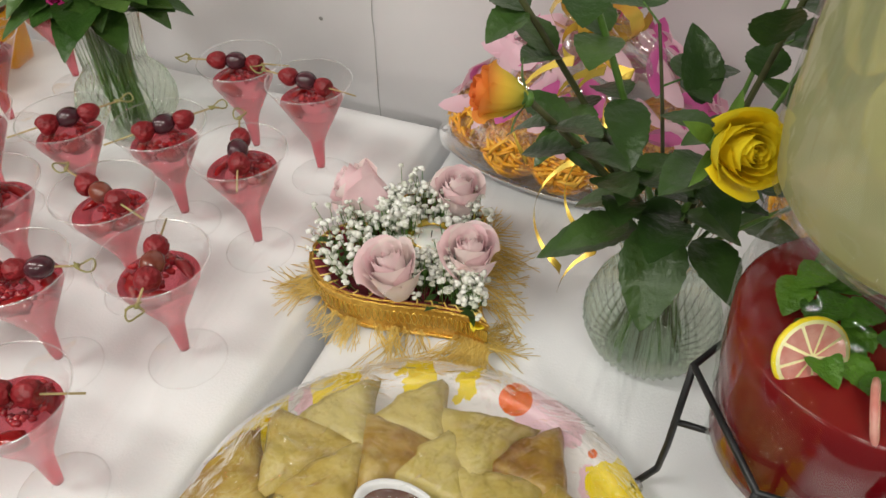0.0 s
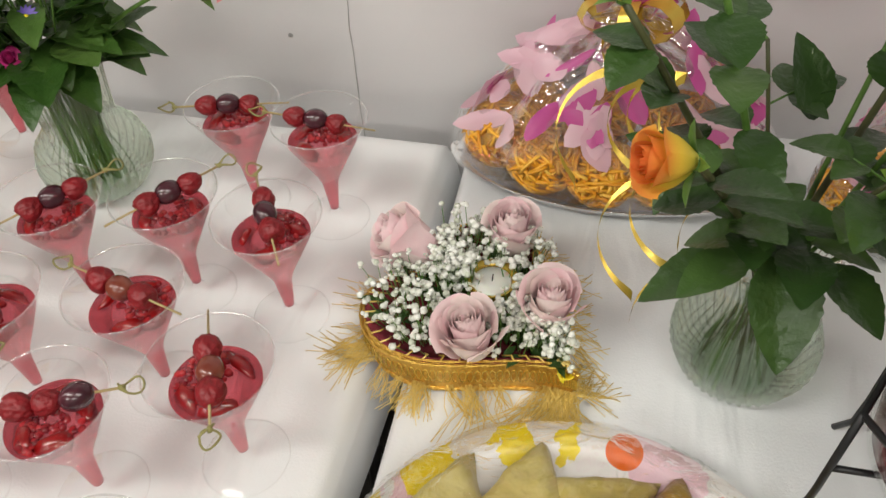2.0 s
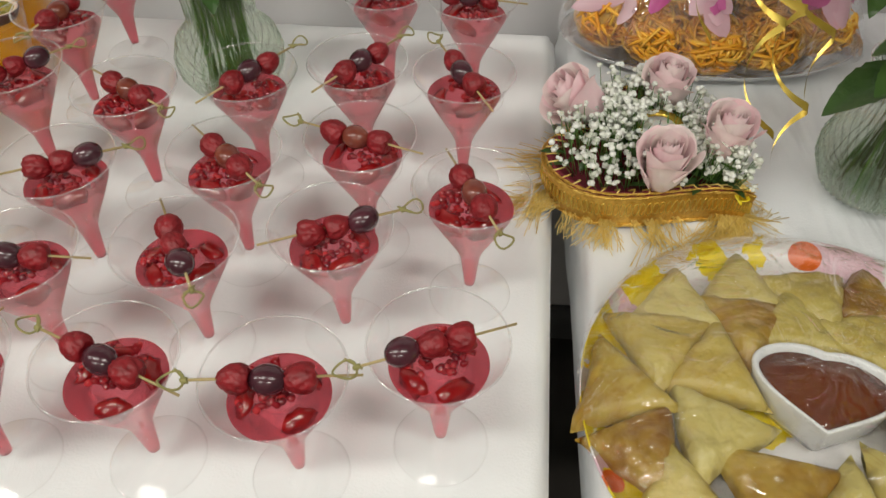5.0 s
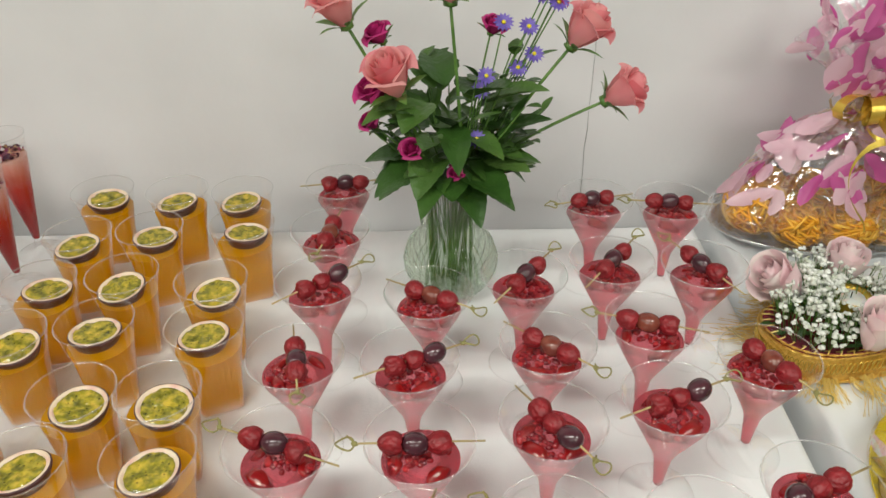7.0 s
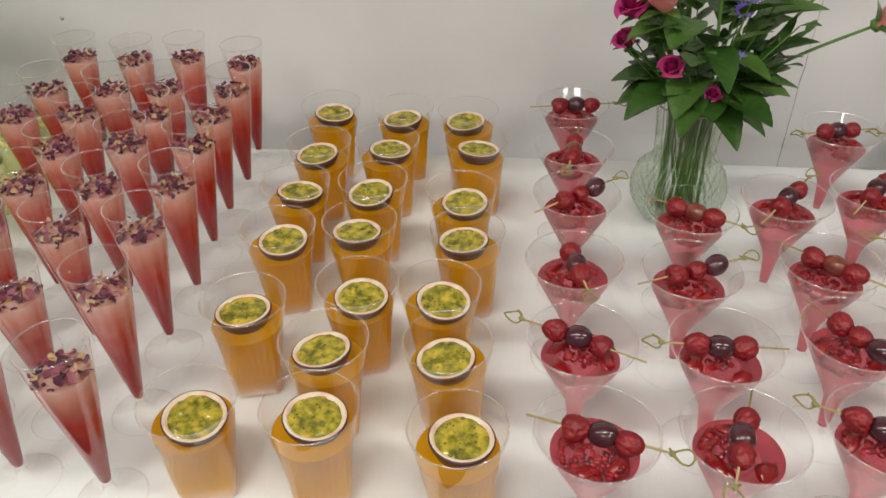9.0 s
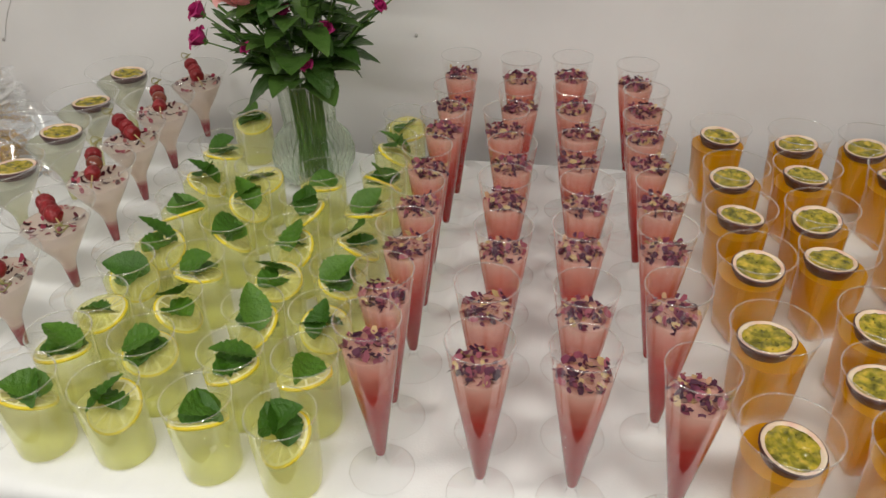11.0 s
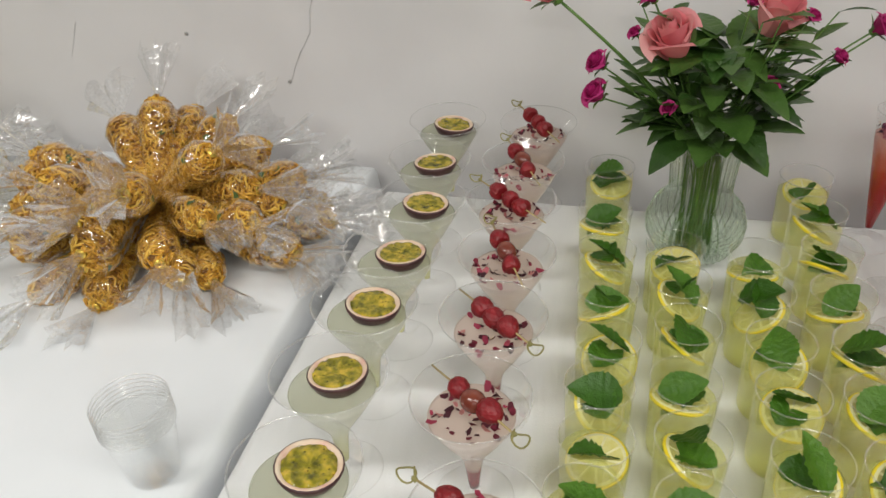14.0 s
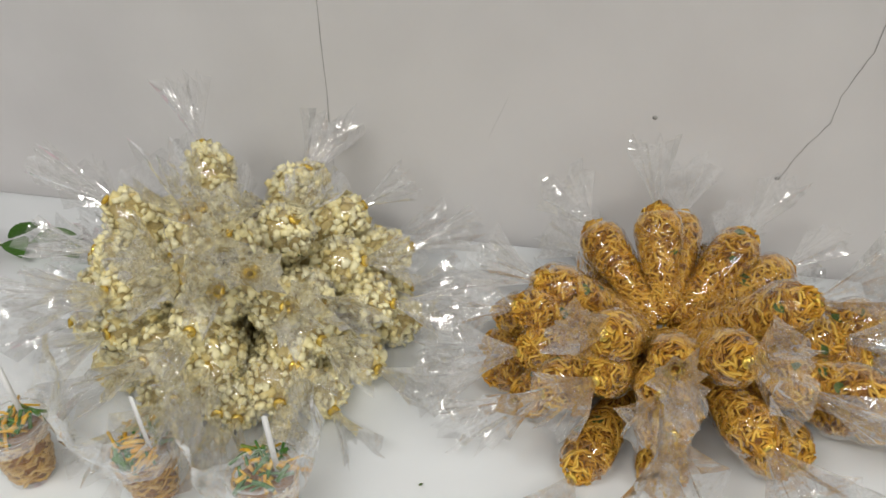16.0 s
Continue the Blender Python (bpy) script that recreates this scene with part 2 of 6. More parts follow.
ROSEDRINK = drink("rose_milk_drink", [(0.0, (0.30, 0.04, 0.06)), (0.30, (0.42, 0.07, 0.09)), (0.38, (0.84, 0.72, 0.64)), (1.0, (0.84, 0.73, 0.66))], 0.012, 0.102, 0.25, (0.95, 0.86, 0.82), 0.45)
PUNCH = drink("red_punch", [(0.0, (0.14, 0.003, 0.007)), (0.8, (0.19, 0.005, 0.009)), (1.0, (0.28, 0.02, 0.015))], 0.08, 0.24, 0.05, (0.5, 0.03, 0.03), 0.2, 0.12)
PALEJUICE = drink("pale_lime_juice", [(0.0, (0.62, 0.62, 0.38)), (1.0, (0.74, 0.73, 0.50))], 0.27, 0.48, 0.4, (0.90, 0.91, 0.70), 0.4, 0.3)
RASP = surface("raspberry_skin", [(0.3, (0.15, 0.003, 0.006)), (0.7, (0.28, 0.010, 0.016))], 0.45, 90, 0.3)
GRAPE = surface("dark_grape_skin", [(0.3, (0.035, 0.012, 0.018)), (0.7, (0.085, 0.02, 0.03))], 0.22, 60, 0.05, coat=0.3)
GRAPERED = surface("red_grape_skin", [(0.3, (0.11, 0.016, 0.014)), (0.7, (0.22, 0.055, 0.03))], 0.22, 60, 0.05, coat=0.3)
RUBY = surface("pomegranate_seed", [(0.0, (0.16, 0.003, 0.008)), (0.6, (0.32, 0.008, 0.014)), (1.0, (0.52, 0.03, 0.035))], 0.10, 60, 0, drive="island", coat=0.7, trans=0.15)
SEEDREFLECTION = surface("strawberry_slice", [(0.3, (0.26, 0.004, 0.006)), (0.7, (0.46, 0.014, 0.014))], 0.10, 80, 0.3, coat=0.9, trans=0.25)
BAMBOO = surface("bamboo_pick", [(0.3, (0.36, 0.27, 0.11)), (0.7, (0.50, 0.39, 0.18))], 0.5, 120, 0.2)
BAMBOOKNOT = surface("knotted_bamboo", [(0.3, (0.18, 0.17, 0.05)), (0.7, (0.33, 0.29, 0.10))], 0.5, 120, 0.2)
RIND = surface("passion_fruit_rind", [(0.3, (0.045, 0.016, 0.02)), (0.7, (0.10, 0.04, 0.04))], 0.35, 60, 0.3)
PITH = surface("passion_fruit_pith", [(0.3, (0.66, 0.32, 0.28)), (0.5, (0.74, 0.56, 0.42)), (0.75, (0.78, 0.70, 0.54))], 0.5, 45, 0.2)


def pulp_mat():
    m, n, l = mat("passion_fruit_pulp")
    b = n["Principled BSDF"]
    co, vo = n.new("ShaderNodeTexCoord"), n.new("ShaderNodeTexVoronoi")
    oi = n.new("ShaderNodeObjectInfo")
    ad = n.new("ShaderNodeVectorMath")
    l.new(co.outputs["Object"], ad.inputs[0])
    l.new(oi.outputs["Random"], ad.inputs[1])
    vo.inputs["Scale"].default_value = 190
    l.new(ad.outputs[0], vo.inputs["Vector"])
    no = n.new("ShaderNodeTexNoise")
    no.inputs["Scale"].default_value = 110
    l.new(ad.outputs[0], no.inputs["Vector"])
    r = ramp(n, [(0.28, (0.09, 0.085, 0.008)), (0.45, (0.24, 0.21, 0.018)), (0.57, (0.42, 0.33, 0.03)), (0.70, (0.62, 0.43, 0.05))])
    l.new(no.outputs["Fac"], r.inputs[0])
    r2 = ramp(n, [(0.10, (0.05, 0.05, 0.01)), (0.24, (1, 1, 1))])
    l.new(vo.outputs["Distance"], r2.inputs[0])
    mm = n.new("ShaderNodeMix")
    mm.data_type, mm.blend_type = "RGBA", "MULTIPLY"
    mm.inputs[0].default_value = 0.75
    l.new(r.outputs[0], mm.inputs[6])
    l.new(r2.outputs[0], mm.inputs[7])
    l.new(mm.outputs[2], b.inputs["Base Color"])
    bp = n.new("ShaderNodeBump")
    bp.inputs["Strength"].default_value, bp.inputs["Distance"].default_value = 0.8, 0.002
    l.new(vo.outputs["Distance"], bp.inputs["Height"])
    l.new(bp.outputs[0], b.inputs["Normal"])
    b.inputs["Roughness"].default_value = 0.16
    return m


PULP = pulp_mat()
PETALS = surface("dried_rose_petals", [(0.0, (0.05, 0.008, 0.03)), (0.4, (0.12, 0.02, 0.06)), (0.7, (0.24, 0.04, 0.08)), (0.88, (0.40, 0.12, 0.16)), (0.95, (0.58, 0.40, 0.18)), (1.0, (0.66, 0.48, 0.28))], 0.7, 90, 0.2, drive="island", trans=0.2)
DARKPETALS = surface("dark_rose_petals", [(0.0, (0.04, 0.004, 0.010)), (0.65, (0.14, 0.010, 0.025)), (0.9, (0.42, 0.04, 0.09)), (1.0, (0.65, 0.35, 0.3))], 0.7, 90, 0.2, drive="island", trans=0.15)
LEMON = surface("lemon_flesh", [(0.3, (0.78, 0.72, 0.22)), (0.7, (0.85, 0.81, 0.40))], 0.25, 120, 0.4, trans=0.35)
LEMONRIND = surface("lemon_rind", [(0.3, (0.84, 0.64, 0.01)), (0.7, (0.88, 0.74, 0.03))], 0.35, 90, 0.2)
LEMONPITH = surface("lemon_pith", [(0.3, (0.82, 0.77, 0.38)), (0.7, (0.86, 0.83, 0.50))], 0.5, 90, 0.1)
GRAPEFRUIT = surface("grapefruit_flesh", [(0.3, (0.55, 0.16, 0.14)), (0.7, (0.70, 0.38, 0.32))], 0.3, 90, 0.2)
MINT = surface("mint_leaf", [(0.0, (0.024, 0.085, 0.005)), (0.5, (0.055, 0.160, 0.010)), (1.0, (0.13, 0.28, 0.025))], 0.38, 130, 0.9, 260, drive="object", trans=0.25)
LEAF = surface("rose_leaf", [(0.0, (0.014, 0.038, 0.009)), (0.4, (0.032, 0.072, 0.016)), (0.7, (0.058, 0.115, 0.026)), (1.0, (0.10, 0.16, 0.045))], 0.30, 45, 0.7, 150, drive="object", trans=0.15)
LEAFLIGHT = surface("fresh_leaf", [(0.0, (0.018, 0.055, 0.010)), (0.4, (0.045, 0.108, 0.018)), (0.7, (0.085, 0.165, 0.034)), (1.0, (0.14, 0.23, 0.060))], 0.34, 45, 0.7, 150, drive="object", trans=0.18)
STEM = surface("green_stem", [(0.3, (0.06, 0.14, 0.02)), (0.7, (0.13, 0.25, 0.05))], 0.45, 70, 0.2)
STEMDARK = surface("brown_green_stem", [(0.3, (0.05, 0.05, 0.02)), (0.7, (0.09, 0.10, 0.035))], 0.5, 70, 0.2)
ROSEPINK = surface("coral_pink_petal", [(0.2, (0.84, 0.25, 0.29)), (0.5, (0.90, 0.37, 0.39)), (0.8, (0.92, 0.50, 0.48))], 0.5, 50, 0.15, trans=0.4, drive="object")
ROSEPALE = surface("pale_pink_petal", [(0.2, (0.95, 0.68, 0.72)), (0.5, (0.96, 0.78, 0.79)), (0.8, (0.96, 0.87, 0.83))], 0.6, 60, 0.1, trans=0.15, drive="object")
ROSEYELLOW = surface("yellow_petal", [(0.2, (0.86, 0.64, 0.01)), (0.8, (0.92, 0.80, 0.04))], 0.45, 50, 0.15, trans=0.25, drive="object")
ROSEORANGE = drink("yellow_orange_petal", [(0.0, (0.62, 0.60, 0.10)), (0.40, (0.86, 0.60, 0.07)), (0.62, (0.87, 0.34, 0.06)), (0.9, (0.82, 0.14, 0.05))], 0.0, 0.040, 0.0, None, 0.35, 0.5)
MAGENTA = surface("magenta_petal", [(0.0, (0.40, 0.01, 0.13)), (1.0, (0.60, 0.04, 0.24))], 0.5, 60, 0.2, trans=0.25, drive="island")
VIOLET = surface("violet_petal", [(0.0, (0.13, 0.08, 0.42)), (1.0, (0.24, 0.17, 0.6))], 0.5, 60, 0.2, trans=0.25, drive="island")
GYPSO = surface("white_blossom", [(0.0, (0.50, 0.53, 0.42)), (0.4, (0.70, 0.71, 0.64)), (1.0, (0.84, 0.84, 0.80))], 0.6, 60, 0.2, drive="island")
GOLD = surface("gold_braid", [(0.3, (0.55, 0.30, 0.04)), (0.7, (0.85, 0.58, 0.14))], 0.32, 260, 0.6, 500, metal=0.85)
GOLDFRINGE = surface("gold_fringe_thread", [(0.0, (0.66, 0.44, 0.08)), (1.0, (0.90, 0.70, 0.24))], 0.4, 60, 0, drive="island")
GOLDRIBBON = surface("gold_ribbon", [(0.3, (0.70, 0.46, 0.06)), (0.7, (0.82, 0.60, 0.12))], 0.25, 40, 0.1, metal=0.6)
VELVET = surface("maroon_velvet", [(0.3, (0.12, 0.01, 0.018)), (0.7, (0.22, 0.02, 0.035))], 0.9, 120, 0.3)
WAX = surface("white_wax", [(0.3, (0.80, 0.79, 0.76)), (0.7, (0.84, 0.83, 0.80))], 0.4, 40, 0.05, sss=0.3)
BLACKMETAL = surface("black_metal", [(0.3, (0.015, 0.015, 0.016)), (0.7, (0.03, 0.03, 0.032))], 0.4, 60, 0.15, metal=0.4)
CERAMIC = surface("white_ceramic", [(0.3, (0.76, 0.77, 0.78)), (0.7, (0.82, 0.83, 0.84))], 0.15, 15, 0.03, coat=0.4)
SAUCE = surface("brown_dipping_sauce", [(0.3, (0.11, 0.022, 0.006)), (0.7, (0.16, 0.038, 0.010))], 0.12, 30, 0.05)
PASTRY = surface("fried_pastry", [(0.22, (0.20, 0.080, 0.008)), (0.34, (0.36, 0.215, 0.030)), (0.47, (0.46, 0.335, 0.068)), (0.64, (0.51, 0.41, 0.115)), (0.9, (0.56, 0.48, 0.19))], 0.34, 46, 0.7, 75, drive="object", spec=0.5, dist=0.005)
NOODLE = surface("fried_orange_noodle", [(0.0, (0.34, 0.14, 0.008)), (0.4, (0.64, 0.32, 0.026)), (1.0, (0.84, 0.54, 0.09))], 0.42, 60, 0, drive="island")
# darker than the strands: the shade in the gaps between them, set as colour
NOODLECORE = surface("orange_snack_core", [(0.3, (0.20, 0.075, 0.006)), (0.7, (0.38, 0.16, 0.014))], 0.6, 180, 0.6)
HERB = surface("green_curry_leaf", [(0.3, (0.05, 0.10, 0.02)), (0.7, (0.10, 0.16, 0.03))], 0.5, 80, 0.3)
POPCORN = surface("popcorn", [(0.0, (0.76, 0.60, 0.22)), (0.25, (0.90, 0.80, 0.42)), (1.0, (0.95, 0.90, 0.62))], 0.55, 90, 0.3, drive="island")
# brown core whose colour holds the shade between the kernels
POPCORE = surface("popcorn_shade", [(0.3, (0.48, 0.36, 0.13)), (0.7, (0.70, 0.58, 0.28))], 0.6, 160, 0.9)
CHIPS = surface("orange_fried_strand", [(0.0, (0.66, 0.24, 0.01)), (0.5, (0.86, 0.42, 0.03)), (1.0, (0.90, 0.56, 0.09))], 0.4, 60, 0.3, drive="island")
SILVER = surface("silver_tray", [(0.3, (0.6, 0.6, 0.6)), (0.7, (0.7, 0.7, 0.7))], 0.2, 30, 0.1, metal=1)
FOILPINK = surface("pale_pink_print", [(0.0, (0.86, 0.52, 0.64)), (1.0, (0.92, 0.72, 0.78))], 0.3, 40, 0.1, drive="object", trans=0.4)
FOILMAG = surface("magenta_print", [(0.0, (0.62, 0.08, 0.36)), (1.0, (0.80, 0.24, 0.52))], 0.3, 40, 0.1, drive="object", trans=0.4)
VEG = surface("fried_noodle_mix", [(0.0, (0.44, 0.22, 0.04)), (0.6, (0.66, 0.40, 0.10)), (1.0, (0.78, 0.56, 0.22))], 0.5, 60, 0, drive="island")
PEPPER = surface("pepper_strip", [(0.0, (0.05, 0.16, 0.02)), (0.45, (0.09, 0.22, 0.03)), (0.5, (0.72, 0.36, 0.02)), (1.0, (0.80, 0.50, 0.03))], 0.35, 60, 0, drive="island")
WHITEPLASTIC = surface("white_spoon_plastic", [(0.3, (0.76, 0.76, 0.76)), (0.7, (0.82, 0.82, 0.82))], 0.3, 30, 0.02)


def plate_mat():
    """White party plate printed with pink blotches, yellow splashes and orange dots round its rim."""
    m, n, l = mat("printed_paper_plate")
    b = n["Principled BSDF"]
    co, no = n.new("ShaderNodeTexCoord"), n.new("ShaderNodeTexNoise")
    no.inputs["Scale"].default_value, no.inputs["Detail"].default_value = 38, 4
    l.new(co.outputs["Object"], no.inputs["Vector"])
    last = (0.82, 0.79, 0.78, 1)
    for col, jag, spots in (
            ((0.82, 0.56, 0.64), 0.060, ((-0.125, 0.097, 0.018), (0.055, 0.151, 0.020), (0.100, 0.110, 0.012), (0.161, 0.004, 0.012), (0.158, -0.043, 0.016), (-0.155, -0.060, 0.016), (0.09, -0.14, 0.02), (-0.06, -0.155, 0.02), (0.02, 0.05, 0.03))),
            ((0.88, 0.68, 0.004), 0.075, ((-0.115, 0.112, 0.022), (-0.153, 0.060, 0.022), (-0.051, 0.150, 0.014), (-0.014, 0.164, 0.012), (0.116, 0.118, 0.016), (0.138, 0.089, 0.015), (0.160, 0.030, 0.017), (0.160, -0.017, 0.019),
                                          (-0.163, -0.030, 0.014), (-0.136, -0.076, 0.019), (0.13, -0.11, 0.02), (-0.10, -0.13, 0.02), (0.03, -0.16, 0.02), (-0.05, 0.02, 0.03))),
            ((0.80, 0.14, 0.006), 0.002, ((0.026, 0.158, 0.014), (0.155, -0.069, 0.014), (-0.155, -0.066, 0.009), (0.097, 0.130, 0.004), (0.145, 0.078, 0.006), (0.072, -0.15, 0.013)))):
        for x, y, r in spots:
            di, mu, lt, mx = n.new("ShaderNodeVectorMath"), n.new("ShaderNodeMath"), n.new("ShaderNodeMath"), n.new("ShaderNodeMix")
            di.operation, di.inputs[1].default_value = "DISTANCE", (x, y, 0.016)
            l.new(co.outputs["Object"], di.inputs[0])
            mu.operation, mu.inputs[1].default_value = "MULTIPLY_ADD", jag
            l.new(no.outputs["Fac"], mu.inputs[0])
            l.new(di.outputs["Value"], mu.inputs[2])
            lt.operation, lt.inputs[1].default_value = "LESS_THAN", r * (1.35 if jag > 0.05 else 1) + jag * 0.5
            l.new(mu.outputs[0], lt.inputs[0])
            mx.data_type = "RGBA"
            l.new(lt.outputs[0], mx.inputs[0])
            if isinstance(last, tuple):
                mx.inputs[6].default_value = last
            else:
                l.new(last, mx.inputs[6])
            mx.inputs[7].default_value = (*col, 1)
            last = mx.outputs[2]
    l.new(last, b.inputs["Base Color"])
    b.inputs["Roughness"].default_value = 0.3
    return m


PLATE = plate_mat()


# ---- mesh helpers ----
def part(name, bm, material, parent=None, label="", smooth=True):
    me = bpy.data.meshes.new(name)
    bm.normal_update()
    bm.to_mesh(me)
    bm.free()
    if smooth:
        me.polygons.foreach_set("use_smooth", [True] * len(me.polygons))
    me.materials.append(material)
    ob = new(name, me)
    if parent:
        ob.parent = parent
    if label:
        ob["label"] = label
    return ob


def raw(verts, faces):
    bm = bmesh.new()
    vs = [bm.verts.new(v) for v in verts]
    for f in faces:
        try:
            bm.faces.new([vs[i] for i in f])
        except ValueError:
            pass
    return bm


def lathe(profile, seg=32, bm=None, ribs=0, depth=0.0, m=None):
    """Turns a profile of (radius, height) round the z axis; a radius of 0 closes it."""
    bm = bm or bmesh.new()
    rings = []
    for r, z in profile:
        if r <= 1e-6:
            rings.append([bm.verts.new((0, 0, z))])
        else:
            ring = []
            for i in range(seg):
                a = 2 * math.pi * i / seg
                rr = r * (1 + depth * math.cos(ribs * a)) if ribs else r
                ring.append(bm.verts.new((rr * math.cos(a), rr * math.sin(a), z)))
            rings.append(ring)
    for p, q in zip(rings, rings[1:]):
        for i in range(seg):
            j = (i + 1) % seg
            if len(p) == 1 and len(q) == 1:
                continue
            if len(p) == 1:
                bm.faces.new((p[0], q[j], q[i]))
            elif len(q) == 1:
                bm.faces.new((p[i], p[j], q[0]))
            else:
                bm.faces.new((p[i], p[j], q[j], q[i]))
    if m:
        bmesh.ops.transform(bm, matrix=m, verts=[v for ring in rings for v in ring])
    return bm


def ring_profile(r, z, t):
    """A closed small round lip of thickness t."""
    return [(r + t * math.cos(a), z + t * math.sin(a)) for a in [k * math.pi / 3 for k in range(7)]]


def tube(points, radius, bm=None, seg=6, taper=1.0, closed=False):
    bm = bm or bmesh.new()
    pts = [Vector(p) for p in points]
    n, rings = len(pts), []
    for i, p in enumerate(pts):
        d = (pts[(i + 1) % n] - pts[i - 1]) if closed else (pts[min(i + 1, n - 1)] - pts[max(i - 1, 0)])
        d.normalize()
        u = d.cross(Vector((0.13, 0.29, 0.95)))
        if u.length < 0.05:
            u = d.cross(Vector((1, 0, 0)))
        u.normalize()
        w = d.cross(u)
        r = radius * (1 + (taper - 1) * i / max(n - 1, 1))
        rings.append([bm.verts.new(p + (u * math.cos(2 * math.pi * k / seg) + w * math.sin(2 * math.pi * k / seg)) * r) for k in range(seg)])
    for i in range(n if closed else n - 1):
        p, q = rings[i], rings[(i + 1) % n]
        for k in range(seg):
            bm.faces.new((p[k], p[(k + 1) % seg], q[(k + 1) % seg], q[k]))
    if not closed:
        bm.faces.new(rings[0][::-1])
        bm.faces.new(rings[-1])
    return bm


def blob(bm, at, r, stretch=(1, 1, 1), sub=1, rough=0.0, rng=random, turn=None):
    s = bmesh.ops.create_icosphere(bm, subdivisions=sub, radius=r)
    t = turn or Matrix()
    for v in s["verts"]:
        k = 1 + rough * (rng.random() - 0.5)
        v.co = t @ Vector((v.co.x * stretch[0] * k, v.co.y * stretch[1] * k, v.co.z * stretch[2] * k)) + Vector(at)


def box(bm, x0, x1, y0, y1, z0, z1, bevel=0.0):
    s = bmesh.ops.create_cube(bm, size=1)
    for v in s["verts"]:
        v.co = Vector(((x0 + x1) / 2 + v.co.x * (x1 - x0), (y0 + y1) / 2 + v.co.y * (y1 - y0), (z0 + z1) / 2 + v.co.z * (z1 - z0)))
    if bevel:
        es = list({e for v in s["verts"] for e in v.link_edges})
        bmesh.ops.bevel(bm, geom=es, offset=bevel, segments=2, affect="EDGES")
    return bm


def empty(name, x=0, y=0, z=0, label="", category="", group="", rz=0):
    e = new(name)
    e.empty_display_size = 0.02
    e.matrix_basis = pose(x, y, z, 0, 0, rz)
    return tagged(e, label, category, group)


def leaf_into(bm, base, way, length, width, up=(0, 0, 1), bend=0.25, fold=0.25, steps=7, teeth=0.0, vein=0.0):
    """A pointed leaf blade with a folded midrib, drooping along its length."""
    d = Vector(way).normalized()
    side = d.cross(Vector(up))
    if side.length < 0.05:
        side = d.cross(Vector((1, 0, 0)))
    side.normalize()
    nrm = side.cross(d)
    rows = []
    for i in range(steps + 1):
        s = i / steps
        w = width * 0.5 * (math.sin(math.pi * s ** 0.8)) ** 0.85 + (0.0004 if 0 < i < steps else 0)
        w *= 1 + teeth * (1 if i % 2 else -1)
        c = Vector(base) + d * (length * s) - nrm * (bend * length * s * s)
        rows.append([bm.verts.new(c + side * (w * k) + nrm * (abs(k) * w * fold + (vein * w if k and (i - int(2 * abs(k))) % 3 else 0))) for k in (-1, -0.5, 0, 0.5, 1)])
    for p, q in zip(rows, rows[1:]):
        for k in range(4):
            bm.faces.new((p[k], p[k + 1], q[k + 1], q[k]))


def bloom_into(bm, r, h, rng, flare=0.5, layers=6, each=None):
    """A rose bloom: petals in a golden spiral, rolled tight within, cupped and turned out to a point at the rim."""
    count = layers * 3
    for k in range(count):
        f = k / (count - 1)
        a0 = 2.39996 * k + rng.uniform(-0.15, 0.15)
        span = 1.55 - 0.72 * f
        rad = r * (0.07 + 0.75 * f ** 0.85) * rng.uniform(0.96, 1.04)
        hh = h * (0.97 + 0.03 * math.sin(math.pi * f) - (0.10 + 0.22 * flare) * max(0, f - 0.5)) * rng.uniform(0.97, 1.03)
        out_ = max(0.0, (f - 0.30) / 0.70)
        wave = rng.uniform(0, 6.28)
        sheet = bmesh.new() if each else bm
        grid = []
        for v in range(9):
            t = v / 8
            lip = max(0.0, (t - 0.62) / 0.38)
            row = []
            for u in range(9):
                s = (u - 4) / 4
                a = a0 + span * s * (0.45 + 0.55 * math.sin(math.pi * min(0.62, 0.15 + 0.6 * t)))
                rr = rad * (0.26 + 0.74 * math.sin(math.pi / 2 * min(1, 1.3 * t))) * (1 + 0.11 * s)
                rr *= 1 - 0.30 * (1 - f) * max(0, t - 0.55) / 0.45
                roll = out_ * lip ** 1.6 * (0.80 + 0.25 * abs(s))
                rr += r * (0.20 + 0.55 * flare) * roll
                z = hh * t * (1 - (0.08 + 0.06 * out_) * abs(s) ** 3 * t) - r * (0.10 + 0.75 * flare) * roll * lip
                z += 0.025 * r * math.sin(5 * s + wave) * lip
                row.append(sheet.verts.new((rr * math.cos(a), rr * math.sin(a), z)))
            grid.append(row)
        for p, q in zip(grid, grid[1:]):
            for u in range(8):
                sheet.faces.new((p[u], p[u + 1], q[u + 1], q[u]))
        if each:
            each(sheet)


def aim(at, way, spin=0.0):
    """A pose at a place with its z axis along a way."""
    return Matrix.Translation(at) @ Vector(way).to_track_quat("Z", "Y").to_matrix().to_4x4() @ Matrix.Rotation(spin, 4, "Z")


# ---- the room ----
def slab(name, x0, x1, y0, y1, z0, z1, material):
    ob = part(name, box(bmesh.new(), x0, x1, y0, y1, z0, z1), material, smooth=False)
    return tagged(ob, kind="structure")


slab("floor", -4.6, 3.0, -4.4, 0.15, -0.1, 0.0, FLOOR)
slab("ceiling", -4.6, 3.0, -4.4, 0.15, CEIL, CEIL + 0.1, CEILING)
wall_back = slab("wall_north", -4.6, 3.0, 0.0, 0.15, 0.0, CEIL, WALL)
# three walls out of view, added dark so that shadows stay deep
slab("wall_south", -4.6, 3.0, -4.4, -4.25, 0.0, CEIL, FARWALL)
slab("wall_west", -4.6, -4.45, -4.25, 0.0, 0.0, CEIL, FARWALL)
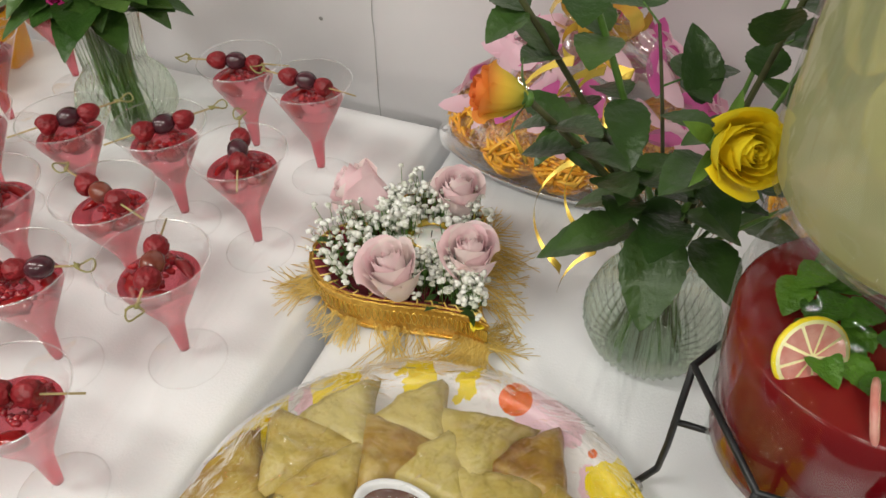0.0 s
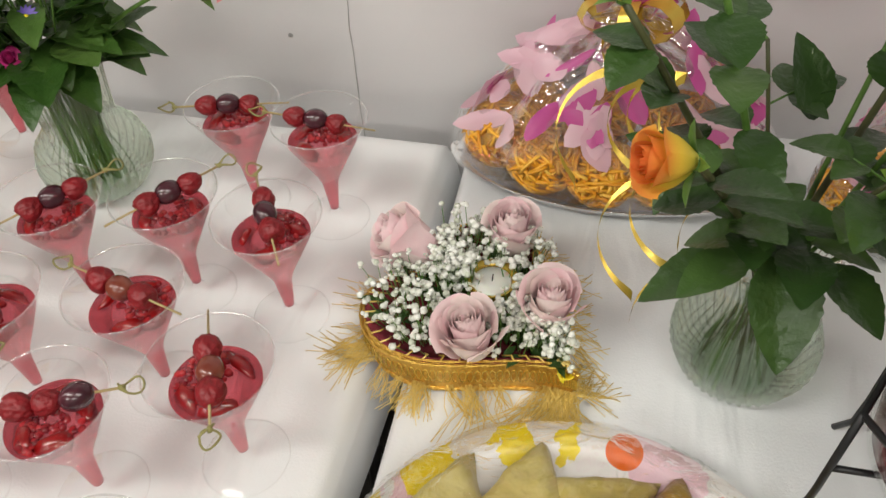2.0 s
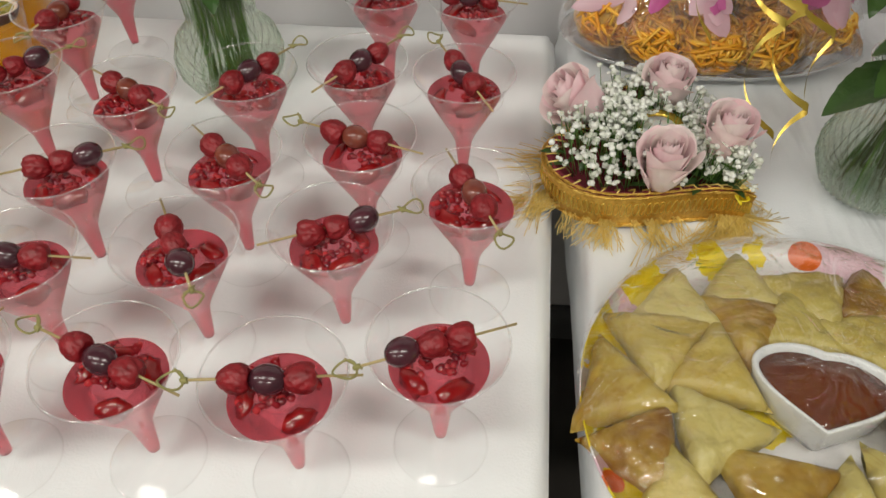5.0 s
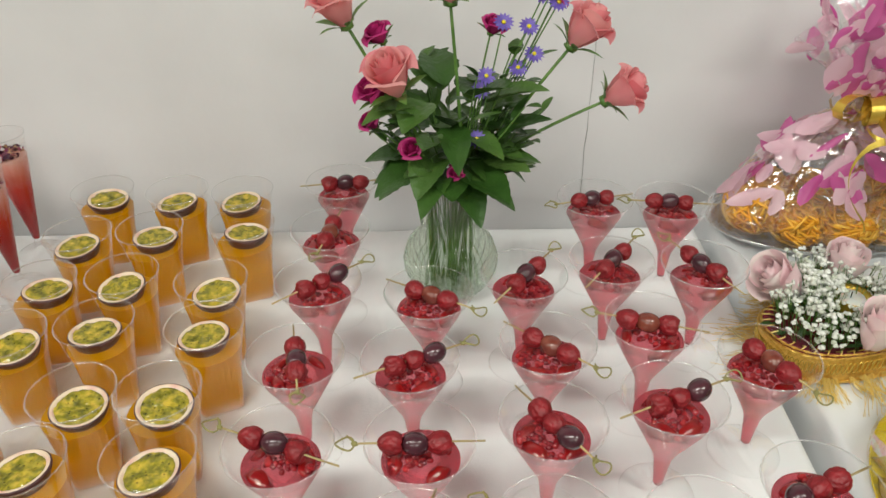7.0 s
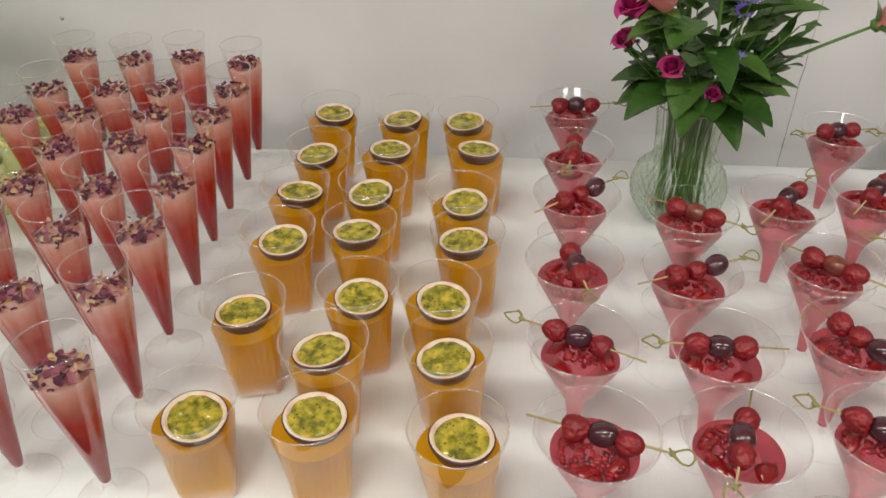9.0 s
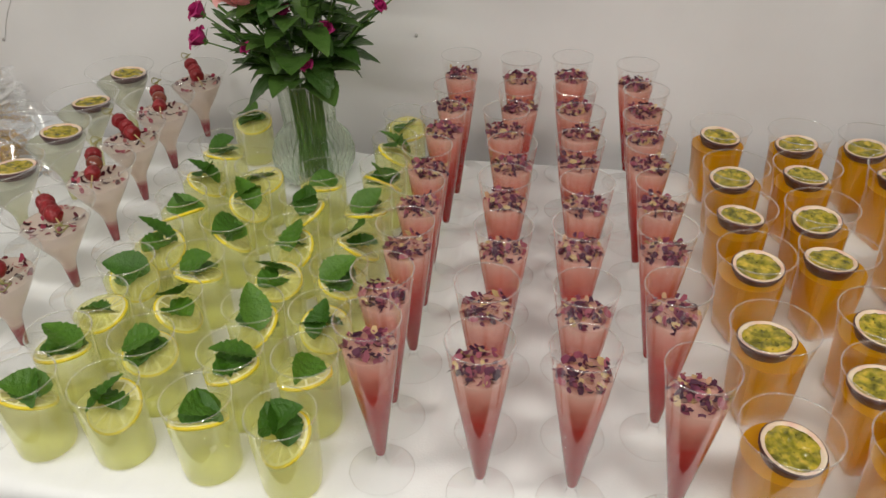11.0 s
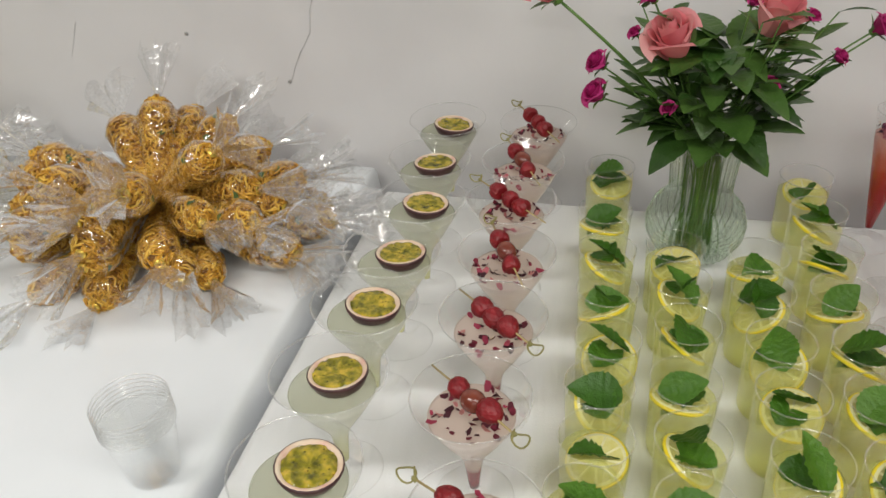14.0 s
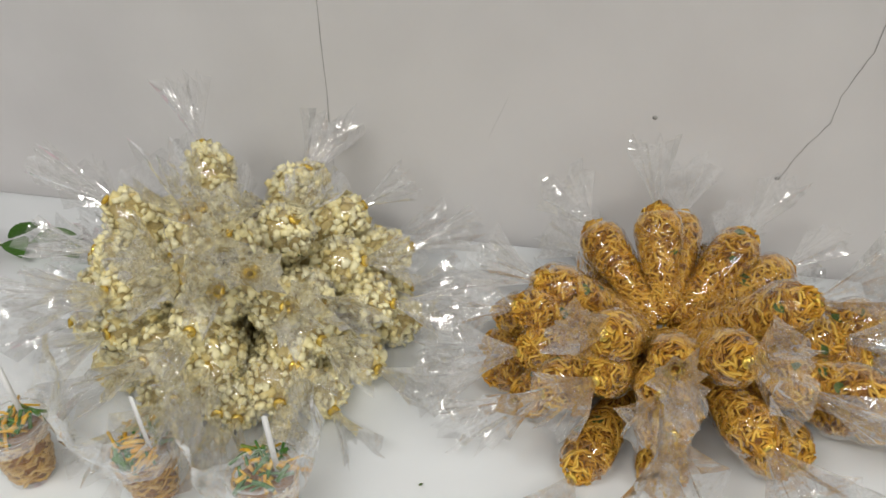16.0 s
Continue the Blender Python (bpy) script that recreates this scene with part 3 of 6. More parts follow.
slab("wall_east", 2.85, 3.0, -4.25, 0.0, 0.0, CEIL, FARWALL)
tagged(slab("baseboard", -4.45, 2.85, -0.014, -0.001, 0.0, 0.09, TABLE))


def crack(points, width, label, material=CRACK):
    """A hairline crack in the plaster: a narrow strip with a wandering edge, a hair proud of the wall."""
    rng = random.Random(len(points) * 7)
    fine = []
    for (x0, z0), (x1, z1) in zip(points, points[1:]):
        for k in range(6):
            f = k / 6
            fine.append((x0 + (x1 - x0) * f + rng.uniform(-1, 1) * width * 0.7, z0 + (z1 - z0) * f))
    fine.append(points[-1])
    bm = bmesh.new()
    rows = []
    for i, (x, z) in enumerate(fine):
        px, pz = fine[max(i - 1, 0)]
        qx, qz = fine[min(i + 1, len(fine) - 1)]
        d = Vector((qx - px, 0, qz - pz)).normalized()
        s = Vector((d.z, 0, -d.x)) * width * rng.uniform(0.12, 0.5)
        rows.append((bm.verts.new((x + s.x, -0.0006, z + s.z)), bm.verts.new((x, -0.0012, z)), bm.verts.new((x - s.x, -0.0006, z - s.z))))
    for p, q in zip(rows, rows[1:]):
        bm.faces.new((p[0], p[1], q[1], q[0]))
        bm.faces.new((p[1], p[2], q[2], q[1]))
    part("crack", bm, material, wall_back, label)


crack([(0.172, 1.6), (0.174, 1.07), (0.176, 0.97), (0.174, 0.787), (0.176, 0.5)], 0.0015, "hairline seam in the plaster")
crack([(-2.180, 1.6), (-2.189, 1.063), (-2.197, 0.843), (-2.199, 0.6)], 0.0015, "hairline seam in the plaster")
crack([(-1.53, 1.2), (-1.552, 1.035), (-1.572, 0.985), (-1.577, 0.951), (-1.600, 0.915), (-1.618, 0.876)], 0.0012, "branching crack in the plaster")
crack([(-1.949, 0.959), (-1.975, 0.902)], 0.0005, "faint scratch", SCRATCH)
for sx, sz in ((-0.92, 0.905), (0.095, 0.80), (-1.77, 0.945), (-1.62, 0.876), (-1.30, 1.05)):
    bm = bmesh.new()
    blob(bm, (sx, -0.001, sz), 0.0032, (1, 0.35, 1), 1, 0.5)
    part("nail_hole", bm, CRACK, wall_back)


def fixture(x, y, sx, sy):
    f = empty("ceiling_light", x, y, CEIL, "white ceiling light with a long tube diffuser", "ceiling light", "ceiling lights")
    part("frame", box(bmesh.new(), -sx / 2 - 0.04, sx / 2 + 0.04, -sy / 2 - 0.03, sy / 2 + 0.03, -0.06, -0.001, 0.006), CERAMIC, f)
    return f


for lx, ly, lsx, lsy in LAMPS:
    fixture(lx, ly, lsx, lsy)


# ---- tables and cloths ----
def trestle(x0, x1, y0, y1, rz, label):
    cx, cy = (x0 + x1) / 2, (y0 + y1) / 2
    t = empty("folding_table", cx, cy, 0, label, "table", "tables along the wall", rz)
    hx, hy = (x1 - x0) / 2 - 0.012, (y1 - y0) / 2 - 0.012
    part("tabletop", box(bmesh.new(), -hx, hx, -hy, hy, T - 0.035, T - 0.005, 0.004), TABLE, t)
    for sx in (-1, 1):
        for sy in (-1, 1):
            part("leg", tube([(sx * (hx - 0.12), sy * (hy - 0.06), T - 0.035), (sx * (hx - 0.12), sy * (hy - 0.06), 0)], 0.014, seg=8), METAL, t)
        part("brace", tube([(sx * (hx - 0.12), -hy + 0.06, 0.2), (sx * (hx - 0.12), hy - 0.06, 0.2)], 0.010, seg=8), METAL, t)
    return t


def cloth(x0, x1, y0, y1, rz, material, label, wrinkle, drop, seed, step=0.012, end_drop=0.07):
    """A cloth laid over a table: a gently rumpled top that rounds over the edge and hangs down in folds."""
    cx, cy, hx, hy = (x0 + x1) / 2, (y0 + y1) / 2, (x1 - x0) / 2, (y1 - y0) / 2
    o = empty("tablecloth", cx, cy, 0, label, "tablecloth", "", rz)
    r = 0.012

    def line(h, drop):
        n = max(int(2 * h / step), 8)
        flat = [-(h - r) + 2 * (h - r) * i / n for i in range(n + 1)]
        arc = [(math.radians(a)) for a in (30, 60, 90)]
        lo = [(-(h - r) - r * math.sin(a), -r * (1 - math.cos(a))) for a in reversed(arc)]
        hi = [(h - r + r * math.sin(a), -r * (1 - math.cos(a))) for a in arc]
        hang = [drop * q for q in (0.07, 0.17, 0.33, 0.53, 0.8, 1.0)]
        return [(-h, -r - d) for d in reversed(hang)] + lo + [(f, 0.0) for f in flat] + hi + [(h, -r - d) for d in hang]

    xs, ys = line(hx, end_drop), line(hy, drop)
    verts, faces = [], []
    for i, (x, dx) in enumerate(xs):
        for j, (y, dy) in enumerate(ys):
            low = min(dx, max(dy, -0.5 if dx > -r else -end_drop - r))
            z = T + low
            v = Vector((x * 3.1 + seed, y * 3.1, seed))
            if low == 0:
                z += wrinkle * (noise.noise(v * 1.2) * 0.7 + noise.noise(Vector((x * 26 + seed, y * 5, 1))) * 0.35 + noise.noise(Vector((x * 7, y * 24 + seed, 2))) * 0.3
                               + 0.9 * max(0, 0.12 - abs(noise.noise(Vector((x * 9 + y * 3 + seed, y * 2.2, 7))))) / 0.12)
            else:
                k = min(1, -low / 0.2)
                if dx < -r:
                    x += math.copysign(0.003 * k * (noise.noise(Vector((seed, y * 14, 0)))), x)
                if dy < -r:
                    y += math.copysign(0.012 * k * (1 + noise.noise(Vector((x * 14, seed, 0)))), y)
            verts.append((x, y, z))
    w = len(ys)
    for i in range(len(xs) - 1):
        for j in range(w - 1):
            faces.append((i * w + j, (i + 1) * w + j, (i + 1) * w + j + 1, i * w + j + 1))
    me = bpy.data.meshes.new("cloth")
    me.from_pydata(verts, [], faces)
    me.polygons.foreach_set("use_smooth", [True] * len(me.polygons))
    me.materials.append(material)
    ob = new("cloth", me)
    ob.parent = o
    return o


B_BOX = (-1.472, 0.311, -0.770, -0.098)
A_BOX = (-3.35, -1.497, -0.74, -0.012)
C_BOX = (0.343, 2.16, -0.77, -0.045)
trestle(*B_BOX, -1.2, "folding table under a white cloth")
trestle(*A_BOX, 0, "folding table under a white plastic sheet")
trestle(*C_BOX, 0, "folding table under a white cloth")
cloth(*B_BOX, -1.2, CLOTH, "white cloth with soft creases on the drinks table", 0.0034, 0.30, 3.0)
cloth(*A_BOX, 0, SHEET, "smooth white plastic sheet on the snack table", 0.0012, 0.30, 9.0, 0.02)
cloth(*C_BOX, 0, CLOTHCREASED, "creased white cloth on the food table", 0.0058, 0.30, 6.0)


# ---- garnishes ----
def raspberry_mesh(seed):
    """A blunt cone of close-set drupelets, each a bulge with a deep crease round it, and a hollow at the wide end."""
    rng = random.Random(seed)
    seeds = []
    for k in range(110):
        z = 1 - 2 * (k + 0.5) / 110
        q, a = math.sqrt(1 - z * z), k * 2.39996 + rng.uniform(-0.18, 0.18)
        seeds.append(Vector((z, q * math.cos(a), q * math.sin(a))))
    bm = bmesh.new()
    bmesh.ops.create_icosphere(bm, subdivisions=4, radius=1)
    for v in bm.verts:
        d = v.co.normalized()
        gap = math.acos(min(1, max(d.dot(s) for s in seeds)))
        r = 0.0083 + 0.0018 * math.sqrt(max(0, 1 - (gap / 0.215) ** 2))
        side = r * (1.10 - 0.20 * d.x)
        x = d.x * r * 1.28
        if d.x < -0.8:
            x += (-0.8 - d.x) * 0.016
        v.co = Vector((x, d.y * side, d.z * side))
    me = bpy.data.meshes.new("raspberry")
    bm.to_mesh(me)
    bm.free()
    me.polygons.foreach_set("use_smooth", [True] * len(me.polygons))
    me.materials.append(RASP)
    return me


RASPBERRY = [raspberry_mesh(s) for s in (1, 2)]


def grape_mesh(material):
    bm = bmesh.new()
    blob(bm, (0, 0, 0), 0.0098, (1.22, 1, 1), 3)
    me = bpy.data.meshes.new("grape")
    bm.to_mesh(me)
    bm.free()
    me.polygons.foreach_set("use_smooth", [True] * len(me.polygons))
    me.materials.append(material)
    return me


GRAPES = [grape_mesh(GRAPE), grape_mesh(GRAPERED)]


def child(name, me, parent, m, label=""):
    ob = new(name, me)
    ob.parent, ob.matrix_basis = parent, m
    if label:
        ob["label"] = label
    return ob


def skewer(parent, m, order, seed, length=0.115):
    """A knotted bamboo pick with fruit on it; its knot looks along +x."""
    rng = random.Random(seed)
    h = length / 2
    bm = tube([(-h, 0, 0), (0, 0, 0.0004), (h * 0.85, 0, 0)], 0.0009, seg=6, taper=1.1)
    pick = part("skewer", bm, BAMBOO, parent)
    pick.matrix_basis = m
    loop = [(h * 0.98 + 0.0075 * math.cos(a), 0.0065 * math.sin(a), 0.002 * math.sin(2 * a)) for a in [k * math.pi / 7 for k in range(14)]]
    bm = tube(loop, 0.0008, seg=5, closed=True)
    blob(bm, (h * 0.85, 0, 0), 0.0024, (1.3, 1, 1), 1, 0.3, rng)
    tube([(h * 0.80, 0.003, 0.001), (h * 0.95, -0.007, 0.002)], 0.0008, bm, 5)
    part("knot", bm, BAMBOOKNOT, pick)
    for k, kind in enumerate(order):
        x = (k - (len(order) - 1) / 2) * 0.0195
        t = pose(x, rng.uniform(-1, 1) * 0.0015, rng.uniform(-1, 1) * 0.0012, rng.uniform(0, 360), rng.uniform(-12, 12), rng.uniform(-14, 14))
        if kind == "r":
            child("raspberry", RASPBERRY[seed % 2], pick, t @ Matrix.Scale(rng.uniform(0.82, 0.94), 4))
        else:
            child("grape", GRAPES[0 if kind == "g" else 1], pick, t)
    return pick


def passion_half(parent, m, r=0.026, seed=0):
    rng = random.Random(seed)
    bm = lathe([(0, -0.80 * r), (0.45 * r, -0.70 * r), (0.80 * r, -0.42 * r), (0.98 * r, -0.05 * r), (1.0 * r, 0.05 * r), (0.955 * r, 0.075 * r)], 24)
    rind = part("passion_fruit_half", bm, RIND, parent, "halved purple passion fruit, cut face up")
    rind.matrix_basis = m
    part("pith", lathe([(0.955 * r, 0.075 * r), (0.935 * r, 0.090 * r), (0.85 * r, 0.070 * r), (0.78 * r, -0.03 * r)], 24), PITH, rind)
    bm = lathe([(0.83 * r, 0.0), (0.76 * r, 0.05 * r), (0.62 * r, 0.075 * r), (0.45 * r, 0.06 * r), (0.22 * r, 0.05 * r), (0, 0.04 * r)], 30)
    for v in bm.verts:
        v.co.z += rng.uniform(-1, 1) * 0.05 * r
    part("pulp", bm, PULP, rind)
    return rind


def scatter_petals(name, count, radius, z, size, material, parent, seed, heap=0.004):
    rng = random.Random(seed)
    verts, faces = [], []
    for _ in range(count):
        a, q = rng.uniform(0, 6.283), radius * math.sqrt(rng.random())
        c = Vector((q * math.cos(a), q * math.sin(a), z + rng.random() * heap))
        e = Euler((rng.uniform(-0.8, 0.8), rng.uniform(-0.8, 0.8), rng.uniform(0, 6.28))).to_matrix()
        s = size * rng.uniform(0.5, 1.2)
        b = len(verts)
        for u, v, w in ((-1, -0.4, 0.1), (0, -0.6, -0.1), (1, -0.3, 0.25), (0.9, 0.4, 0.2), (0, 0.7, -0.1), (-0.8, 0.5, 0.2)):
            verts.append(c + e @ Vector((u * s, v * s, w * s)))
        faces += [(b, b + 1, b + 4, b + 5), (b + 1, b + 2, b + 3, b + 4)]
    return tagged(part(name, raw(verts, faces), material, parent), kind="stuff")


# ---- the drinks ----
def martini_glass(parent, rim, material_drink, full=0.102):
    """A plastic cocktail glass: flat foot, hollow tapering stem and a wide cone, filled to a height."""
    k = rim / 0.045
    part("bowl", lathe([(0.0048, 0.014), (0.0056, 0.022), (0.0085, 0.050), (0.0125, 0.060), (0.022 * k, 0.079), (rim, 0.125)], 40), PLASTIC, parent)
    part("lip", lathe(ring_profile(rim, 0.125, 0.0007), 40), RIMMAT, parent)
    foot = part("foot", lathe([(0.0345, 0.0008), (0.0348, 0.002), (0.034, 0.0028), (0.012, 0.0042), (0.0065, 0.008), (0.0048, 0.014)], 36), FOOTMAT, parent)
    part("foot_edge", lathe(ring_profile(0.0342, 0.0018, 0.0007), 36), FOOTMAT, foot)
    rf = 0.022 * k + (rim - 0.022 * k) * (full - 0.079) / 0.046
    part("drink", lathe([(0, 0.0155), (0.0042, 0.0155), (0.0050, 0.022), (0.0079, 0.050), (0.0118, 0.060), (0.0213 * k, 0.079), (rf - 0.0008, full), (rf - 0.003, full - 0.0004), (0, full - 0.0006)], 40), material_drink, parent)
    return rf


def pink_cocktail(seed, order):
    rng = random.Random(seed)
    t = empty("pink_cocktail", label="pink cocktail in a martini glass with a berry skewer", category="cocktail", group="pink cocktails")
    rf = martini_glass(t, 0.045, PINK)
    bm = bmesh.new()
    cx, cy = rng.uniform(-0.3, 0.3) * rf, -0.25 * rf
    for _ in range(64):
        a, q = rng.uniform(0, 6.283), 0.7 * rf * math.sqrt(rng.random())
        x, y = cx + q * math.cos(a), cy + q * math.sin(a) * 0.8
        if math.hypot(x, y) > 0.86 * rf:
            continue
        blob(bm, (x, y, 0.1024 + rng.random() * 0.0015), 0.0027, (1.3, 1, 0.9), 1, 0.35, rng, Matrix.Rotation(rng.uniform(0, 6.28), 3, "Z"))
    tagged(part("pomegranate_garnish", bm, RUBY, t, "loose ruby pomegranate seeds"), kind="stuff")
    first = rng.uniform(0, 6.28)
    # dark red lumps modelled in place of the seeds' reflections in the glass
    for k in range(4):
        a = first + k * 1.57 + rng.uniform(-0.5, 0.5)
        bm = bmesh.new()
        blob(bm, (0, 0, 0), 0.0108, (1.2, 0.70, 0.34), 2, 0.45, rng)
        s = part("strawberry_slice", bm, SEEDREFLECTION, t)
        s.matrix_basis = pose(0.66 * rf * math.cos(a), 0.66 * rf * math.sin(a), 0.1010, rng.uniform(20, 50), rng.uniform(-15, 15), math.degrees(a) + 90)
    skewer(t, pose(0.004, 0.0, 0.1225, 0, -rng.uniform(2, 6), 0), order, seed)
    return t


# place and the way that the skewer's knot looks, in degrees
PINKS = [
    (-0.171, -0.195, 0), (-0.176, -0.306, -100), (-0.179, -0.407, 35), (-0.188, -0.522, -80), (-0.188, -0.629, 160), (-0.184, -0.727, -20),
    (-0.065, -0.431, -35), (-0.083, -0.531, 20), (-0.074, -0.629, 185), (-0.080, -0.722, -110),
    (0.035, -0.404, 50), (0.045, -0.513, -45), (0.036, -0.610, -60), (0.025, -0.712, 160),
    (0.138, -0.250, 200), (0.131, -0.382, 50), (0.149, -0.486, 165), (0.143, -0.588, 20), (0.131, -0.717, 190),
    (0.229, -0.262, 180), (0.227, -0.394, 120), (0.241, -0.541, -65), (0.228, -0.686, 205),
]
protos = [pink_cocktail(s, o) for s, o in ((11, "rgr"), (12, "rrg"), (13, "rgr"), (14, "rhr"), (15, "rgr"))]
used = set()
for i, (x, y, a) in enumerate(PINKS):
    p = i * 3 % 5
    m = pose(x, y, T + 0.0012, 0, 0, a)
    if p in used:
        copy_thing(protos[p], m)
    else:
        used.add(p)
        protos[p].matrix_basis = m


def flute_drink(seed):
    t = empty("flute_drink", label="layered red drink in a plastic flute with dried petals", category="drink", group="flute drinks")
    part("flute", lathe([(0.0042, 0.022), (0.0052, 0.026), (0.0125, 0.075), (0.0200, 0.125), (0.0252, 0.165), (0.0270, 0.178)], 32), PLASTIC, t)
    part("lip", lathe(ring_profile(0.0270, 0.178, 0.0006), 32), RIMMAT, t)
    foot = part("foot", lathe([(0.0295, 0.0008), (0.0298, 0.0018), (0.029, 0.0025), (0.010, 0.0045), (0.0055, 0.010), (0.0042, 0.022)], 32), FOOTMAT, t)
    part("foot_edge", lathe(ring_profile(0.0292, 0.0017, 0.0006), 32), FOOTMAT, foot)
    part("drink", lathe([(0, 0.0235), (0.0038, 0.0235), (0.0047, 0.0265), (0.0119, 0.075), (0.0194, 0.125), (0.0224, 0.148), (0.021, 0.1485), (0, 0.1485)], 32), FLUTE, t)
    scatter_petals("dried_petals", 85, 0.0212, 0.148, 0.0042, PETALS, t, seed, 0.007)
    return t


FLUTES = [
    [-0.136, -0.238, -0.311, -0.403, -0.481, -0.554, -0.629, -0.693],
    [-0.142, -0.238, -0.304, -0.387, -0.460, -0.549, -0.636, -0.707],
    [-0.131, -0.231, -0.302, -0.372, -0.462, -0.539, -0.632, -0.705],
    [-0.150, -0.231, -0.302, -0.371, -0.454, -0.535, -0.622, -0.716],
]
FLUTE_X = [[-0.832, -0.826, -0.829, -0.832, -0.828, -0.826, -0.831, -0.829], [-0.751, -0.745, -0.756, -0.742, -0.743, -0.736, -0.742, -0.739],
           [-0.683, -0.678, -0.669, -0.670, -0.662, -0.666, -0.661, -0.661], [-0.600, -0.593, -0.596, -0.595, -0.588, -0.590, -0.588, -0.579]]
protos = [flute_drink(s) for s in (21, 22, 23)]
n = 0
for c in range(4):
    for x, y in zip(FLUTE_X[c], FLUTES[c]):
        m = pose(x, y, T + 0.0012, 0, 0, (n * 77) % 360)
        if n < 3:
            protos[n].matrix_basis = m
        else:
            copy_thing(protos[n % 3], m)
        n += 1


def square_round(profile, seg=32):
    """A cup that goes from a square foot to a round rim: (half width, height, squareness)."""
    bm = bmesh.new()
    rings = []
    for r, z, q in profile:
        ring = []
        for i in range(seg):
            a = 2 * math.pi * (i + 0.5) / seg
            c, s = math.cos(a), math.sin(a)
            sq = r / max(abs(c), abs(s))
            rr = q * min(sq, r * 1.34) + (1 - q) * r
            ring.append(bm.verts.new((rr * c, rr * s, z)))
        rings.append(ring)
    for p, k in zip(rings, rings[1:]):
        for i in range(seg):
            j = (i + 1) % seg
            bm.faces.new((p[i], p[j], k[j], k[i]))
    return bm, rings


def passion_drink(seed):
    rng = random.Random(seed)
    t = empty("passion_fruit_drink", label="orange drink in a clear cup with halved passion fruit", category="drink", group="passion fruit drinks")
    bm, rings = square_round([(0.0225, 0.001, 1), (0.0250, 0.022, 0.9), (0.0285, 0.045, 0.55), (0.0325, 0.070, 0.15), (0.0390, 0.104, 0)])
    bm.faces.new(rings[0][::-1])
    part("cup", bm, PLASTIC, t, smooth=True)
    part("lip", lathe(ring_profile(0.0390, 0.104, 0.0007), 36), RIMMAT, t)
    bm, rings = square_round([(0.0217, 0.002, 1), (0.0242, 0.022, 0.9), (0.0277, 0.045, 0.55), (0.0317, 0.070, 0.15), (0.0330, 0.077, 0.0)])
    bm.faces.new(rings[0][::-1])
    bm.faces.new(rings[-1])
    part("drink", bm, ORANGE, t, smooth=False)
    passion_half(t, pose(0.006 * math.cos(seed), 0.004 * math.sin(seed), 0.0865, 9 * math.cos(seed), 9 * math.sin(seed * 3), rng.uniform(0, 360)), 0.0265, seed)
    return t


PASSIONS = [(-0.486, -0.165), (-0.481, -0.270), (-0.489, -0.364), (-0.487, -0.454), (-0.490, -0.572), (-0.500, -0.696),
            (-0.388, -0.170), (-0.398, -0.261), (-0.402, -0.355), (-0.404, -0.438), (-0.390, -0.540), (-0.406, -0.620), (-0.402, -0.697),
            (-0.303, -0.175), (-0.289, -0.256), (-0.301, -0.371), (-0.291, -0.449), (-0.312, -0.541), (-0.299, -0.617), (-0.285, -0.711)]
protos = [passion_drink(s) for s in (1, 2, 4)]
for i, (x, y) in enumerate(PASSIONS):
    m = pose(x, y, T + 0.0012, 0, 0, (12, 98, 195, 283)[i % 4] + (i * 17) % 11)
    if i < 3:
        protos[i].matrix_basis = m
    else:
        copy_thing(protos[i % 3], m)


def lemon_slice(parent, m, r=0.0235, flesh=LEMON, rind=LEMONRIND):
    body = part("lemon_slice", lathe([(r * 0.94, -0.0018), (r, -0.0008), (r, 0.0008), (r * 0.94, 0.0018)], 28), rind, parent)
    body.matrix_basis = m
    part("pith", lathe([(0, -0.0017), (r * 0.94, -0.0018), (r * 0.94, 0.0018), (0, 0.0017)], 28), LEMONPITH, body)
    for k in range(9):
        a0, a1 = (k + 0.08) * 2 * math.pi / 9, (k + 0.92) * 2 * math.pi / 9
        bm = bmesh.new()
        rows = []
        for z in (-0.0022, 0.0022):
            pts = [(0.10 * r * math.cos((a0 + a1) / 2), 0.10 * r * math.sin((a0 + a1) / 2), z)]
            pts += [(0.84 * r * math.cos(a0 + (a1 - a0) * f), 0.84 * r * math.sin(a0 + (a1 - a0) * f), z) for f in (0, 0.33, 0.67, 1)]
            rows.append([bm.verts.new(q) for q in pts])
        bm.faces.new(rows[0][::-1])
        bm.faces.new(rows[1])
        for i in range(5):
            bm.faces.new((rows[0][i], rows[0][(i + 1) % 5], rows[1][(i + 1) % 5], rows[1][i]))
        part("segment", bm, flesh, body, smooth=False)
    return body


